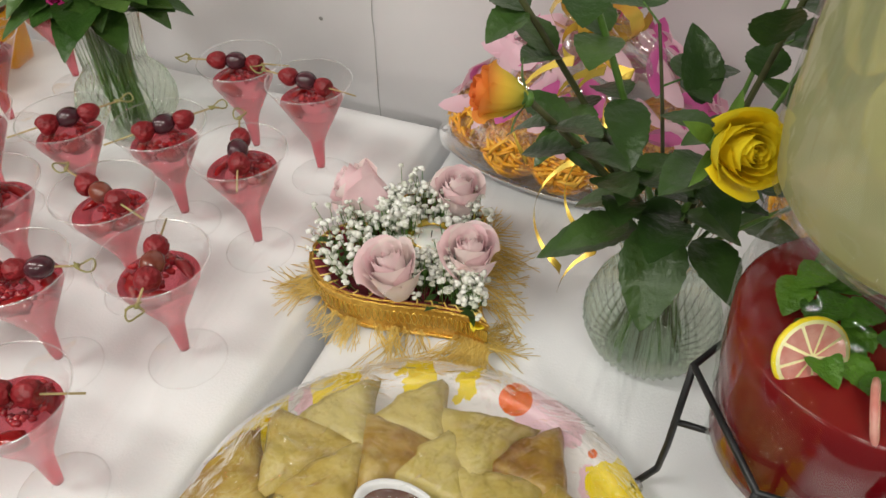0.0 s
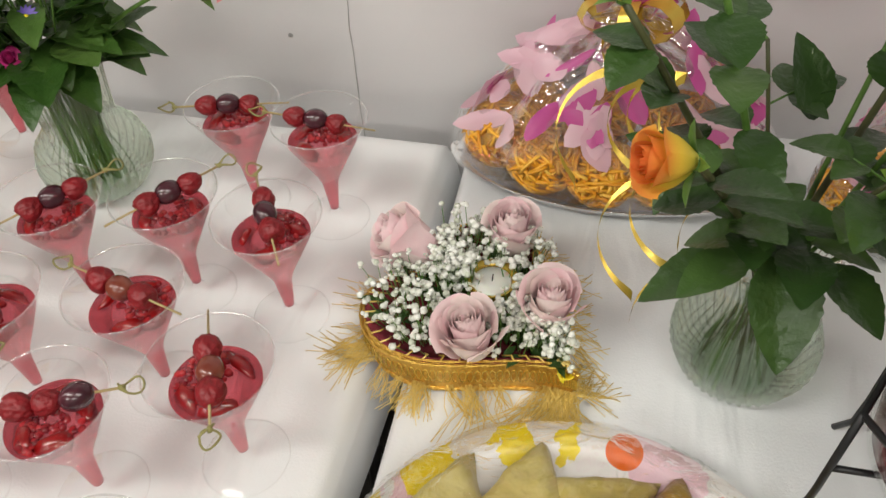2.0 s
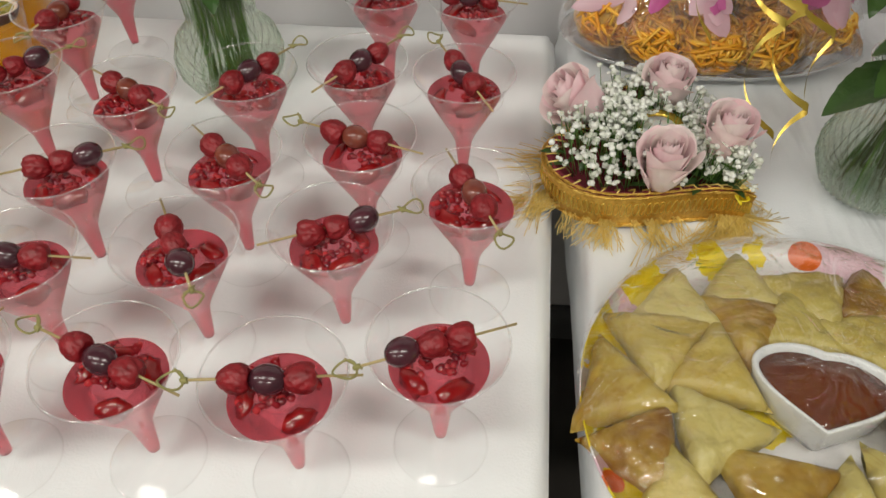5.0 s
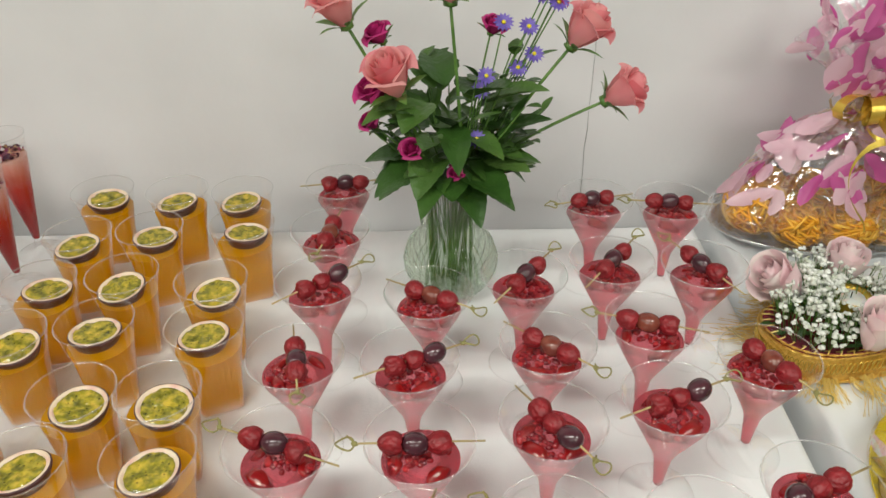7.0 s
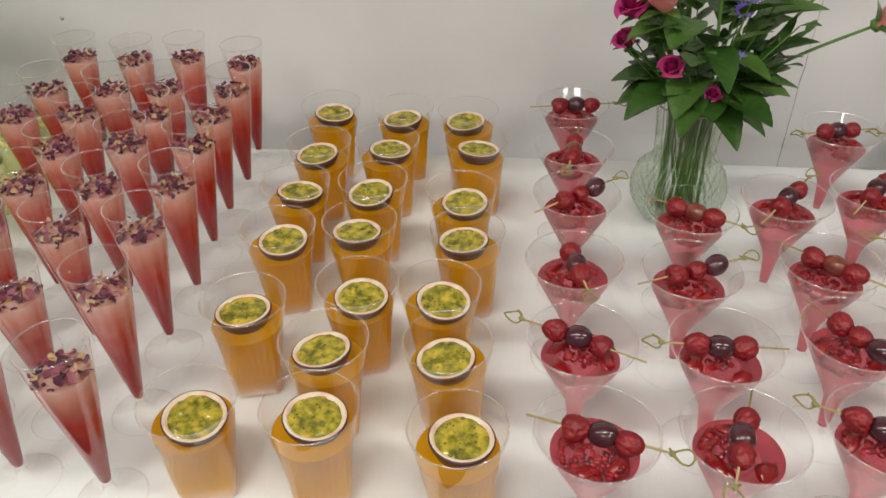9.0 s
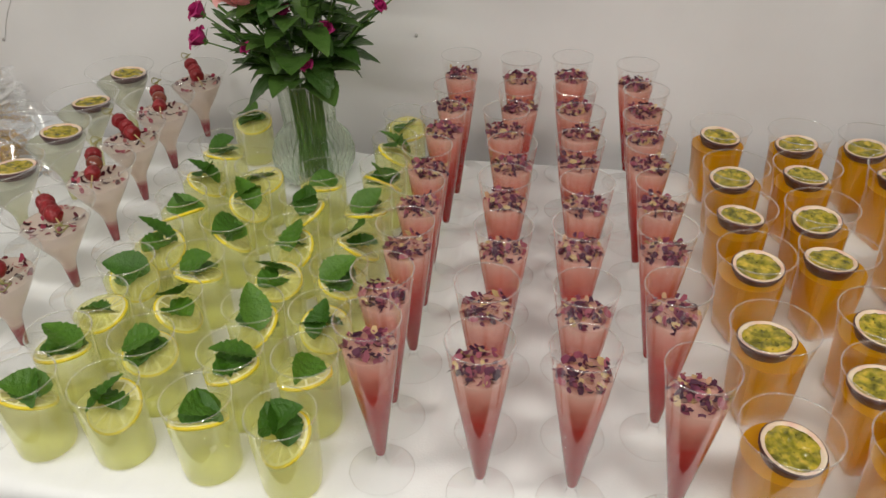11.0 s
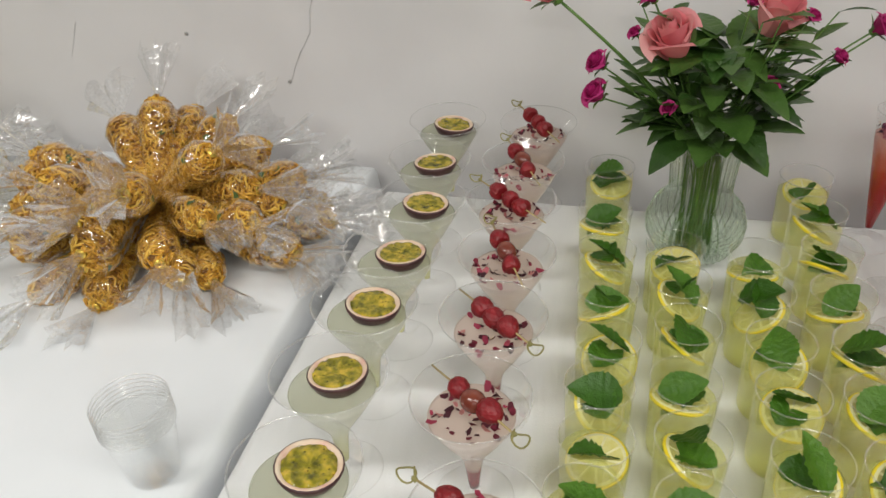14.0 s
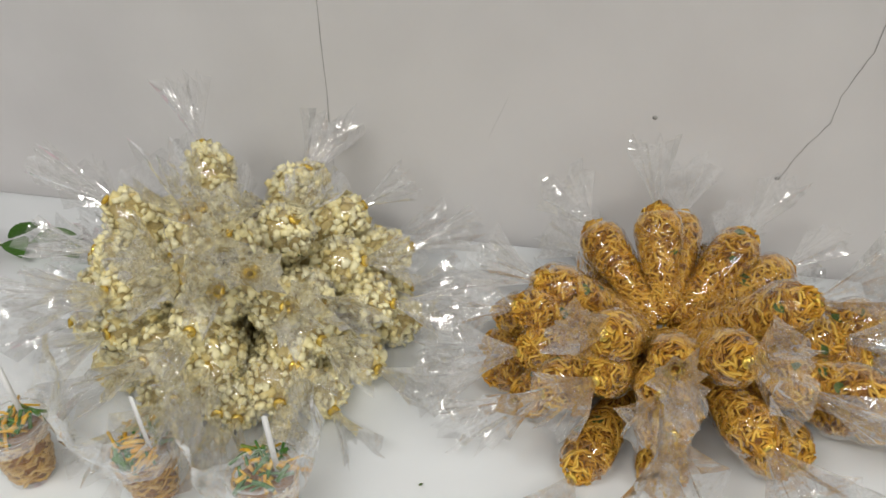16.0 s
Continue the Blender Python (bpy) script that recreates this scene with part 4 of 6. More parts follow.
def mint_drink(seed):
    rng = random.Random(seed)
    t = empty("mint_lemonade", label="pale lemonade in a clear cup with lemon and mint", category="drink", group="mint lemonades")
    part("cup", lathe([(0, 0.001), (0.0262, 0.001), (0.0272, 0.004), (0.0305, 0.087)], 32), PLASTIC, t)
    part("lip", lathe(ring_profile(0.0305, 0.087, 0.0007), 32), RIMMAT, t)
    part("drink", lathe([(0, 0.002), (0.0255, 0.002), (0.0265, 0.005), (0.0288, 0.064), (0.0270, 0.0645), (0, 0.0645)], 32), LEMONADE, t)
    a = rng.uniform(0, 6.28)
    tilt = rng.uniform(14, 42)
    lemon_slice(t, Matrix.Translation((0.003 * math.cos(a), 0.003 * math.sin(a), 0.0645 - 0.0002 * tilt)) @ pose(0, 0, 0, 0, 0, math.degrees(a)) @ pose(0, 0, 0, tilt, 0, 0), 0.0262)
    for k in range(rng.choice((1, 2, 2, 3))):
        bm = bmesh.new()
        b = a + 1.0 + k * rng.uniform(1.4, 2.6)
        rise = rng.choice((0.0, 0.05, 0.12, 0.45, 0.8))
        length = rng.uniform(0.042, 0.052)
        lean = (rng.uniform(-0.5, 0.5), rng.uniform(-0.5, 0.5), 1)
        leaf_into(bm, (-0.022 * math.cos(b), -0.022 * math.sin(b), 0.0655 + 0.0030 * k), (math.cos(b), math.sin(b), rise), length, rng.uniform(0.027, 0.035), up=lean,
                  bend=rng.uniform(-0.05, 0.25), fold=rng.uniform(0.10, 0.35), steps=20, teeth=0.045, vein=0.13)
        part("mint_leaf", bm, MINT, t)
    return t


MINTS = [(-1.147, -0.135), (-1.149, -0.238), (-1.144, -0.316), (-1.141, -0.386), (-1.138, -0.461), (-1.143, -0.522), (-1.143, -0.583), (-1.150, -0.642), (-1.150, -0.704),
         (-1.073, -0.301), (-1.069, -0.362), (-1.065, -0.430), (-1.070, -0.507), (-1.067, -0.573), (-1.068, -0.637), (-1.071, -0.702),
         (-0.988, -0.306), (-0.991, -0.368), (-0.984, -0.442), (-0.983, -0.508), (-0.979, -0.579), (-0.977, -0.644), (-0.983, -0.708),
         (-0.915, -0.132), (-0.914, -0.210), (-0.913, -0.284), (-0.916, -0.360), (-0.909, -0.436), (-0.912, -0.504), (-0.911, -0.578), (-0.906, -0.644), (-0.905, -0.716)]
protos = [mint_drink(s) for s in (31, 32, 33, 34, 35, 36, 37)]
for i, (x, y) in enumerate(MINTS):
    m = pose(x, y, T + 0.0012, 0, 0, (i * 131) % 360)
    if i < 7:
        protos[i].matrix_basis = m
    else:
        copy_thing(protos[i * 3 % 7], m)


def lychee_cocktail(seed):
    t = empty("cloudy_cocktail", label="cloudy pale cocktail in a martini glass with passion fruit", category="cocktail", group="cloudy cocktails")
    martini_glass(t, 0.050, CLOUDY, 0.104)
    passion_half(t, pose(0.003, 0.013, 0.1105, 3, 5, seed * 70), 0.0268, seed)
    return t


def rose_cocktail(seed, order):
    t = empty("rose_cocktail", label="creamy rose cocktail in a martini glass with raspberry skewer", category="cocktail", group="rose cocktails")
    martini_glass(t, 0.049, ROSEDRINK, 0.103)
    scatter_petals("rose_petals", 46, 0.034, 0.1035, 0.0044, DARKPETALS, t, seed, 0.002)
    skewer(t, pose(0.004, 0.0, 0.1235, 0, -4, 0), order, seed)
    return t


protos = [lychee_cocktail(s) for s in (1, 2)]
for i, (x, y) in enumerate([(-1.361, -0.100), (-1.362, -0.207), (-1.351, -0.302), (-1.358, -0.400), (-1.362, -0.486), (-1.365, -0.581), (-1.358, -0.680)]):
    m = pose(x, y, T + 0.0012, 0, 0, (i * 7) % 20 - 10)
    if i < 2:
        protos[i].matrix_basis = m
    else:
        copy_thing(protos[i % 2], m)
protos = [rose_cocktail(51, "rrr"), rose_cocktail(52, "rhr")]
for i, (x, y, a) in enumerate([(-1.242, -0.097, 125), (-1.249, -0.201, 118), (-1.251, -0.291, 140), (-1.242, -0.391, 115), (-1.241, -0.488, -45), (-1.243, -0.591, -42), (-1.220, -0.701, 155)]):
    m = pose(x, y, T + 0.0012, 0, 0, a)
    if i < 2:
        protos[i].matrix_basis = m
    else:
        copy_thing(protos[i % 2], m)


# ---- flowers ----
def rose(parent, at, way, r, material, seed, flare=0.5, h=None, calyx=True, name="rose", layers=6, label=""):
    rng = random.Random(seed)
    bm = bmesh.new()
    if name == "rose":
        blob(bm, (0, 0, r * 0.3), r * 0.3, (1, 1, 1.2), 2)
        head = part(name, bm, material, parent, label)
        bloom_into(None, r, h or r * 1.75, rng, flare, layers, lambda sheet: part("petal", sheet, material, head))
    else:
        bloom_into(bm, r, h or r * 1.75, rng, flare, layers)
        head = part(name, bm, material, parent, label)
    head.matrix_basis = aim(at, way, rng.uniform(0, 6.28))
    if calyx:
        bm = bmesh.new()
        blob(bm, (0, 0, 0), r * 0.34, (1, 1, 0.7), 1)
        for k in range(5):
            a = 2 * math.pi * k / 5
            leaf_into(bm, (r * 0.2 * math.cos(a), r * 0.2 * math.sin(a), 0), (math.cos(a), math.sin(a), 0.9), r * 1.15, r * 0.4, bend=0.35, steps=4)
        part("calyx", bm, STEM, head, "green sepals")
    return head


def stalk(parent, a, b, radius, material=STEM, sag=0.0, name="stem"):
    a, b = Vector(a), Vector(b)
    pts = [a.lerp(b, s) + Vector((0, 0, sag * math.sin(math.pi * s))) for s in [k / 7 for k in range(8)]]
    return part(name, tube(pts, radius, seg=6, taper=0.75), material, parent)


def leaf(parent, base, way, length, width, bend=0.3, material=LEAF, fold=0.22):
    bm = bmesh.new()
    leaf_into(bm, base, way, length, width, bend=bend, fold=fold, steps=18, teeth=0.03, vein=0.05)
    return part("leaf", bm, material, parent)


def ribbed_vase(parent, tall):
    if tall:
        prof = [(0.030, 0.003), (0.046, 0.010), (0.0565, 0.030), (0.058, 0.046), (0.052, 0.066), (0.040, 0.080), (0.0355, 0.088), (0.0365, 0.110), (0.0385, 0.135), (0.0415, 0.156)]
        ribs, water = 36, [(0, 0.006), (0.028, 0.006), (0.043, 0.012), (0.0535, 0.030), (0.0550, 0.046), (0.049, 0.064), (0, 0.064)]
    else:
        prof = [(0.032, 0.003), (0.047, 0.012), (0.0565, 0.036), (0.0565, 0.052), (0.049, 0.074), (0.038, 0.092), (0.0335, 0.104), (0.0345, 0.118), (0.041, 0.134), (0.0445, 0.142)]
        ribs, water = 40, [(0, 0.006), (0.030, 0.006), (0.044, 0.014), (0.0535, 0.036), (0.0535, 0.052), (0.052, 0.056), (0, 0.056)]
    body = part("glass_vase", lathe(prof, ribs * 6, ribs=ribs, depth=0.030), VASEGLASS, parent, "ribbed clear glass vase")
    part("rim", lathe(ring_profile(prof[-1][0], prof[-1][1], 0.0012), 48), RIMMAT, body)
    part("base", lathe([(0, 0.001), (prof[0][0], 0.001), (prof[0][0] + 0.003, 0.003), (prof[0][0], 0.006), (0, 0.005)], 48), VASEGLASS, body)
    part("water", lathe(water, 48), WATER, parent, "clear water")
    return prof[-1]


def mixed_bouquet(x, y, label, roses, carnations, asters, leaves, seed, fine=1.0):
    """A tall ribbed vase with roses, small magenta carnations, violet asters and rose leaves; places are from the vase's foot."""
    rng = random.Random(seed)
    v = empty("flower_vase", x, y, T + 0.001, label, "vase of flowers", "vases of flowers")
    rr, rz = ribbed_vase(v, True)

    def mouth(px, py):
        a = math.atan2(py, px) + rng.uniform(-0.5, 0.5)
        q = 0.024 * rng.random() ** 0.5
        return (q * math.cos(a), q * math.sin(a), rz)

    def foot_of(p):
        return (p[0] * 1.1, p[1] * 1.1, 0.012 + rng.random() * 0.01)

    for k, (px, py, pz, r) in enumerate(roses):
        m = mouth(px, py)
        way = (px * 0.8, py * 0.8 - 0.02, pz - rz)
        stalk(v, foot_of(m), m, 0.0024)
        stalk(v, m, (px, py, pz), 0.0024, sag=0.006)
        rose(v, (px, py, pz), way, r, ROSEPINK, seed * 10 + k, 0.42, r * 2.0, label="coral pink rose head")
    for k, (px, py, pz, r) in enumerate(carnations):
        m = mouth(px, py)
        stalk(v, m, (px, py, pz), 0.0014, sag=0.004)
        rose(v, (px, py, pz), (px, py - 0.03, 0.12), r, MAGENTA, seed * 20 + k, 0.45, r * 1.5, name="carnation", layers=7, label="magenta spray carnation")
    for k, (px, py, pz) in enumerate(asters):
        m = mouth(px, py)
        stalk(v, m, (px, py, pz), 0.0011, sag=0.003)
        bm = bmesh.new()
        for j in range(14):
            a = 2 * math.pi * j / 14
            leaf_into(bm, (0.002 * math.cos(a), 0.002 * math.sin(a), 0), (math.cos(a), math.sin(a), 0.25), 0.0095, 0.003, steps=3)
        head = part("aster", bm, VIOLET, v)
        head.matrix_basis = aim((px, py, pz), (px * 0.6, -0.6, 0.7))
        bm = bmesh.new()
        blob(bm, (0, 0, 0.001), 0.0026, (1, 1, 0.6), 1)
        part("disc", bm, LEMONRIND, head)
    for k in range(leaves):
        a = rng.uniform(0, 6.283)
        lift = rng.uniform(-0.25, 0.9)
        q = rng.uniform(0.02, 0.05)
        z = rz + rng.uniform(0.0, 0.12)
        base = (q * math.cos(a), q * math.sin(a) * 0.8, z)
        leaf(v, base, (math.cos(a), math.sin(a) * 0.8, lift), rng.uniform(0.046, 0.076) * fine, rng.uniform(0.030, 0.046) * fine, rng.uniform(0.1, 0.5), LEAFLIGHT, rng.uniform(0.05, 0.45))
    for k in range(16):
        a = 2 * math.pi * k / 16 + rng.uniform(-0.2, 0.2)
        leaf(v, (0.03 * math.cos(a), 0.03 * math.sin(a), rz + rng.uniform(0.005, 0.05)), (math.cos(a), math.sin(a) * 0.7, rng.uniform(-0.35, 0.35)), rng.uniform(0.055, 0.085) * fine, rng.uniform(0.036, 0.052) * fine, rng.uniform(0.1, 0.45), LEAFLIGHT, rng.uniform(0.05, 0.4))
    for k in range(26):
        a = rng.uniform(0, 6.283)
        m = (0.02 * math.cos(a), 0.02 * math.sin(a), rz)
        reach = rng.uniform(0.06, 0.11)
        end = (reach * math.cos(a), reach * 0.7 * math.sin(a), rz + rng.uniform(0.05, 0.15))
        stalk(v, m, end, 0.0011)
        for s in (0.4, 0.6, 0.8, 1.0):
            p = Vector(m).lerp(Vector(end), s)
            leaf(v, p, (math.cos(a + rng.uniform(-1.5, 1.5)), math.sin(a + rng.uniform(-1.5, 1.5)), 0.7), rng.uniform(0.022, 0.042), rng.uniform(0.007, 0.017), 0.2, LEAFLIGHT)
    for k in range(26):
        a, q = rng.uniform(0, 6.283), 0.030 * rng.random() ** 0.5
        m = (q * math.cos(a), q * math.sin(a), rz)
        stalk(v, (m[0] * rng.uniform(-0.6, 1.3), m[1] * rng.uniform(-0.6, 1.3), 0.012), m, rng.uniform(0.0013, 0.0026))
    return v


mixed_bouquet(-0.037, -0.250, "ribbed glass vase with pink roses, carnations and violet asters",
              [(0.002, 0.0, 0.362, 0.026), (-0.107, 0.0, 0.340, 0.027), (-0.054, -0.03, 0.275, 0.028), (0.131, 0.0, 0.312, 0.027), (0.170, -0.015, 0.255, 0.025)],
              [(-0.076, -0.01, 0.262, 0.020), (-0.083, -0.005, 0.225, 0.014), (-0.040, -0.045, 0.212, 0.013), (-0.070, 0.01, 0.318, 0.016), (0.045, 0.01, 0.325, 0.014), (0.110, 0.01, 0.355, 0.012), (0.004, -0.05, 0.185, 0.009)],
              [(0.040, -0.01, 0.285), (0.092, 0.0, 0.305), (0.085, 0.0, 0.335), (0.108, 0.0, 0.375), (0.100, 0.01, 0.365), (0.058, 0.0, 0.340), (0.028, -0.04, 0.225), (0.035, 0.0, 0.265), (0.115, 0.0, 0.36), (0.075, 0.0, 0.29)], 50, 3)
mixed_bouquet(-1.041, -0.180, "ribbed glass vase with coral roses and magenta buds",
              [(-0.046, -0.03, 0.260, 0.028), (0.040, 0.0, 0.275, 0.028), (-0.175, 0.0, 0.310, 0.024), (0.10, 0.03, 0.36, 0.025)],
              [(-0.122, -0.01, 0.240, 0.014), (-0.122, -0.02, 0.208, 0.015), (-0.005, -0.03, 0.250, 0.011), (0.022, -0.05, 0.190, 0.009), (0.141, 0.0, 0.282, 0.014), (0.045, -0.03, 0.230, 0.010), (-0.075, 0.0, 0.31, 0.014), (-0.05, -0.05, 0.21, 0.008), (0.11, -0.01, 0.255, 0.009), (0.075, -0.02, 0.30, 0.008), (0.02, -0.01, 0.31, 0.008), (-0.09, -0.02, 0.28, 0.007), (0.17, 0.0, 0.30, 0.009)],
              [], 76, 7, 0.88)

# the round vase with the yellow roses, on the food table
yellow = empty("yellow_rose_vase", 0.616, -0.384, T + 0.001, "round ribbed glass vase with yellow and orange roses", "vase of flowers", "vases of flowers")
ribbed_vase(yellow, False)
rng = random.Random(77)
for k, (p, way, r, material, text) in enumerate([
        ((0.016, -0.100, 0.290), (0.35, -0.6, 0.35), 0.0235, ROSEYELLOW, "yellow rose head"),
        ((-0.089, -0.124, 0.310), (-0.85, -0.40, 0.22), 0.0170, ROSEORANGE, "orange and yellow rose head"),
        ((-0.132, -0.050, 0.352), (-0.3, -0.1, 1), 0.0130, ROSEORANGE, "half-open yellow rose bud"),
        ((-0.090, -0.050, 0.380), (-0.1, -0.1, 1), 0.0130, ROSEYELLOW, "half-open yellow rose bud"),
        ((0.060, 0.020, 0.400), (0.2, 0.1, 1), 0.024, ROSEYELLOW, "yellow rose head")]):
    mid = (p[0] * 0.12, p[1] * 0.12 + 0.004, 0.142)
    stalk(yellow, (-p[0] * 0.15, 0.02, 0.014), mid, 0.0030, STEMDARK)
    stalk(yellow, mid, p, 0.0028, STEM if k in (3, 0) else STEMDARK, 0.004)
    rose(yellow, p, way, r, material, 200 + k, 0.16 if k < 2 else 0.06, r * (1.9 if k < 2 else 2.3), layers=7, label=text)
    for s in (0.3, 0.5, 0.7, 0.85):
        b = Vector(mid).lerp(Vector(p), s)
        for side in (-1, 1):
            a = math.atan2(p[1], p[0]) + side * rng.uniform(0.5, 1.6)
            leaf(yellow, b, (math.cos(a), math.sin(a), rng.uniform(-0.3, 0.6)), rng.uniform(0.030, 0.052), rng.uniform(0.020, 0.032), rng.uniform(0.1, 0.45))
for b, way, ln, w in [((-0.008, -0.040, 0.178), (0.05, -0.62, -0.36), 0.098, 0.058), ((-0.022, -0.022, 0.152), (-0.8, -0.30, -0.12), 0.100, 0.052), ((-0.03, -0.04, 0.17), (-0.6, -0.5, 0.05), 0.07, 0.040),
                      ((0.02, -0.04, 0.17), (0.4, -0.6, 0.0), 0.07, 0.044), ((0.04, 0.0, 0.16), (0.8, -0.1, 0.1), 0.07, 0.040), ((0.05, 0.02, 0.2), (0.8, 0.2, 0.4), 0.075, 0.042),
                      ((-0.01, -0.02, 0.2), (-0.3, -0.4, 0.5), 0.075, 0.044), ((0.03, -0.02, 0.22), (0.5, -0.3, 0.6), 0.075, 0.045), ((0.06, 0.0, 0.26), (0.7, -0.1, 0.5), 0.075, 0.045), ((0.0, 0.02, 0.24), (-0.2, 0.3, 0.8), 0.07, 0.04),
                      ((0.05, -0.03, 0.28), (0.7, -0.2, 0.3), 0.07, 0.045), ((0.0, -0.05, 0.19), (-0.1, -0.7, 0.2), 0.065, 0.045), ((0.03, 0.0, 0.3), (0.1, -0.3, 0.8), 0.06, 0.04)]:
    leaf(yellow, b, way, ln * 0.8, w * 0.80, 0.25)


def rose_sprig(parent, a, b, radius, rng, pairs=3):
    """A woody side stem with sprays of three toothed leaflets along it."""
    a, b = Vector(a), Vector(b)
    stalk(parent, a, b, radius, STEMDARK if rng.random() < 0.6 else STEM, 0.008)
    d = (b - a).normalized()
    for k in range(pairs):
        p = a.lerp(b, 0.42 + 0.58 * (k + 1) / pairs) + Vector((0, 0, 0.004 * math.sin(math.pi * (0.42 + 0.58 * (k + 1) / pairs))))
        turn = k * 2.4 + rng.uniform(-0.5, 0.5)
        out_ = (d * 0.5 + Vector((math.cos(turn), math.sin(turn), rng.uniform(-0.3, 0.4)))).normalized()
        tip = p + out_ * rng.uniform(0.016, 0.026)
        stalk(parent, p, tip, 0.0009, STEM, name="leaf_stalk")
        side = out_.cross(Vector((0, 0, 1))).normalized()
        size = rng.uniform(0.030, 0.044)
        leaf(parent, tip, out_ + Vector((0, 0, -0.1)), size * 1.1, size * 0.74, rng.uniform(0.1, 0.4), LEAF, rng.uniform(0.05, 0.3))
        for sg in (-1, 1):
            leaf(parent, p.lerp(tip, 0.75), out_ * 0.5 + side * sg + Vector((0, 0, rng.uniform(-0.2, 0.3))), size * 0.85, size * 0.6, rng.uniform(0.1, 0.4), LEAF, rng.uniform(0.05, 0.3))


# ends of the side stems, from the vase's foot
for k, end in enumerate([(0.11, -0.05, 0.25), (0.12, 0.03, 0.29), (0.04, 0.05, 0.33), (-0.04, 0.03, 0.29), (-0.06, -0.06, 0.24), (0.03, -0.05, 0.25), (0.07, -0.02, 0.36)]):
    rose_sprig(yellow, (end[0] * 0.18, end[1] * 0.18, 0.13), end, rng.uniform(0.0016, 0.0024), rng, 2)
for k in range(9):
    a = k * 0.7
    stalk(yellow, (0.030 * math.cos(a + 2.5), 0.030 * math.sin(a + 2.5), 0.014), (0.018 * math.cos(a), 0.018 * math.sin(a), 0.15), rng.uniform(0.0016, 0.0028), STEMDARK if k % 2 else STEM)


# ---- the heart arrangement ----
def heart_outline(scale, count=64, soft=False):
    pts = []
    for k in range(count):
        a = 2 * math.pi * k / count
        x = 16 * math.sin(a) ** 3
        y = 13 * math.cos(a) - 5 * math.cos(2 * a) - 2 * math.cos(3 * a) - math.cos(4 * a)
        if soft:
            x, y = 15.5 * (0.8 * math.sin(a) ** 3 + 0.2 * math.sin(a)), 11.5 * math.cos(a) - 2.0 * math.cos(2 * a) - 0.9 * math.cos(3 * a) - 0.2 * math.cos(4 * a)
        pts.append(Vector((x * scale, (y + 2) * scale * (1 if soft else 1.17))))
    return pts


def heart_walls(levels, count=64, cap_low=True, cap_high=False, soft=False):
    bm = bmesh.new()
    rings = [[bm.verts.new((p.x, p.y, z)) for p in heart_outline(s, count, soft)] for s, z in levels]
    for p, q in zip(rings, rings[1:]):
        for i in range(count):
            j = (i + 1) % count
            bm.faces.new((p[j], p[i], q[i], q[j]))
    for ring, use in ((rings[0], cap_low), (rings[-1], cap_high)):
        if use:
            c = bm.verts.new((0, sum(v.co.y for v in ring) / count, ring[0].co.z))
            for i in range(count):
                bm.faces.new((ring[i], ring[(i + 1) % count], c))
    bmesh.ops.recalc_face_normals(bm, faces=bm.faces)
    return bm


HEART_TURN = 57
heart = empty("heart_flower_tray", 0.407, -0.393, T + 0.002, "gold and maroon heart tray with pale pink roses and candle", "flower arrangement", rz=HEART_TURN)
S = 0.0053
part("basket", heart_walls([(S * 0.93, 0.0), (S * 0.98, 0.022), (S * 1.02, 0.043), (S * 0.98, 0.045), (S * 0.90, 0.037)], 72, True, True), VELVET, heart, "maroon velvet heart base")
rng = random.Random(5)
out = heart_outline(S * 1.0, 120)
part("lace_band", heart_walls([(S * 0.975, 0.004), (S * 1.0, 0.012), (S * 1.03, 0.025), (S * 1.05, 0.038), (S * 1.045, 0.041), (S * 1.0, 0.041)], 96, False, False), GOLD, heart, "woven gold lace band")
for z, k2, rad in ((0.004, 0.985, 0.0024), (0.0405, 1.05, 0.0019), (0.044, 1.02, 0.0015)):
    bm = bmesh.new()
    for turn in (0, math.pi):
        tube([(p.x * k2 + 0.0006 * math.cos(k * 1.6 + turn), p.y * k2, z + rad * 0.5 * math.sin(k * 1.6 + turn)) for k, p in enumerate(out)], rad * 0.6, bm, 5, closed=True)
    part("cord", bm, GOLD, heart, "twisted gold cord")
bm = bmesh.new()
big = heart_outline(S * 1.046, 150)
for k in range(150):
    p, q = big[k], big[(k + 1) % 150]
    mid, along = (p + q) / 2, (q - p)
    tube([(mid.x + along.x * 0.42 * math.cos(t), mid.y + along.y * 0.42 * math.cos(t), 0.026 + 0.0075 * math.sin(t)) for t in [j * math.pi / 4 for j in range(8)]], 0.00055, bm, 4, closed=True)
tagged(part("lace_trim", bm, GOLDRIBBON, heart, "row of small gold thread loops"), kind="stuff")
bm = bmesh.new()
for k in range(60):
    p, q = out[k * 2], out[(k * 2 + 1) % 120]
    tube([(p.x * 1.02, p.y * 1.02, 0.045), (p.x * 0.94, p.y * 0.94, 0.0455), (q.x * 0.88, q.y * 0.88, 0.041)], 0.0009, bm, 4)
tagged(part("rim_stitching", bm, GOLDFRINGE, heart, "gold stitches over the maroon rim"), kind="stuff")
bm = bmesh.new()
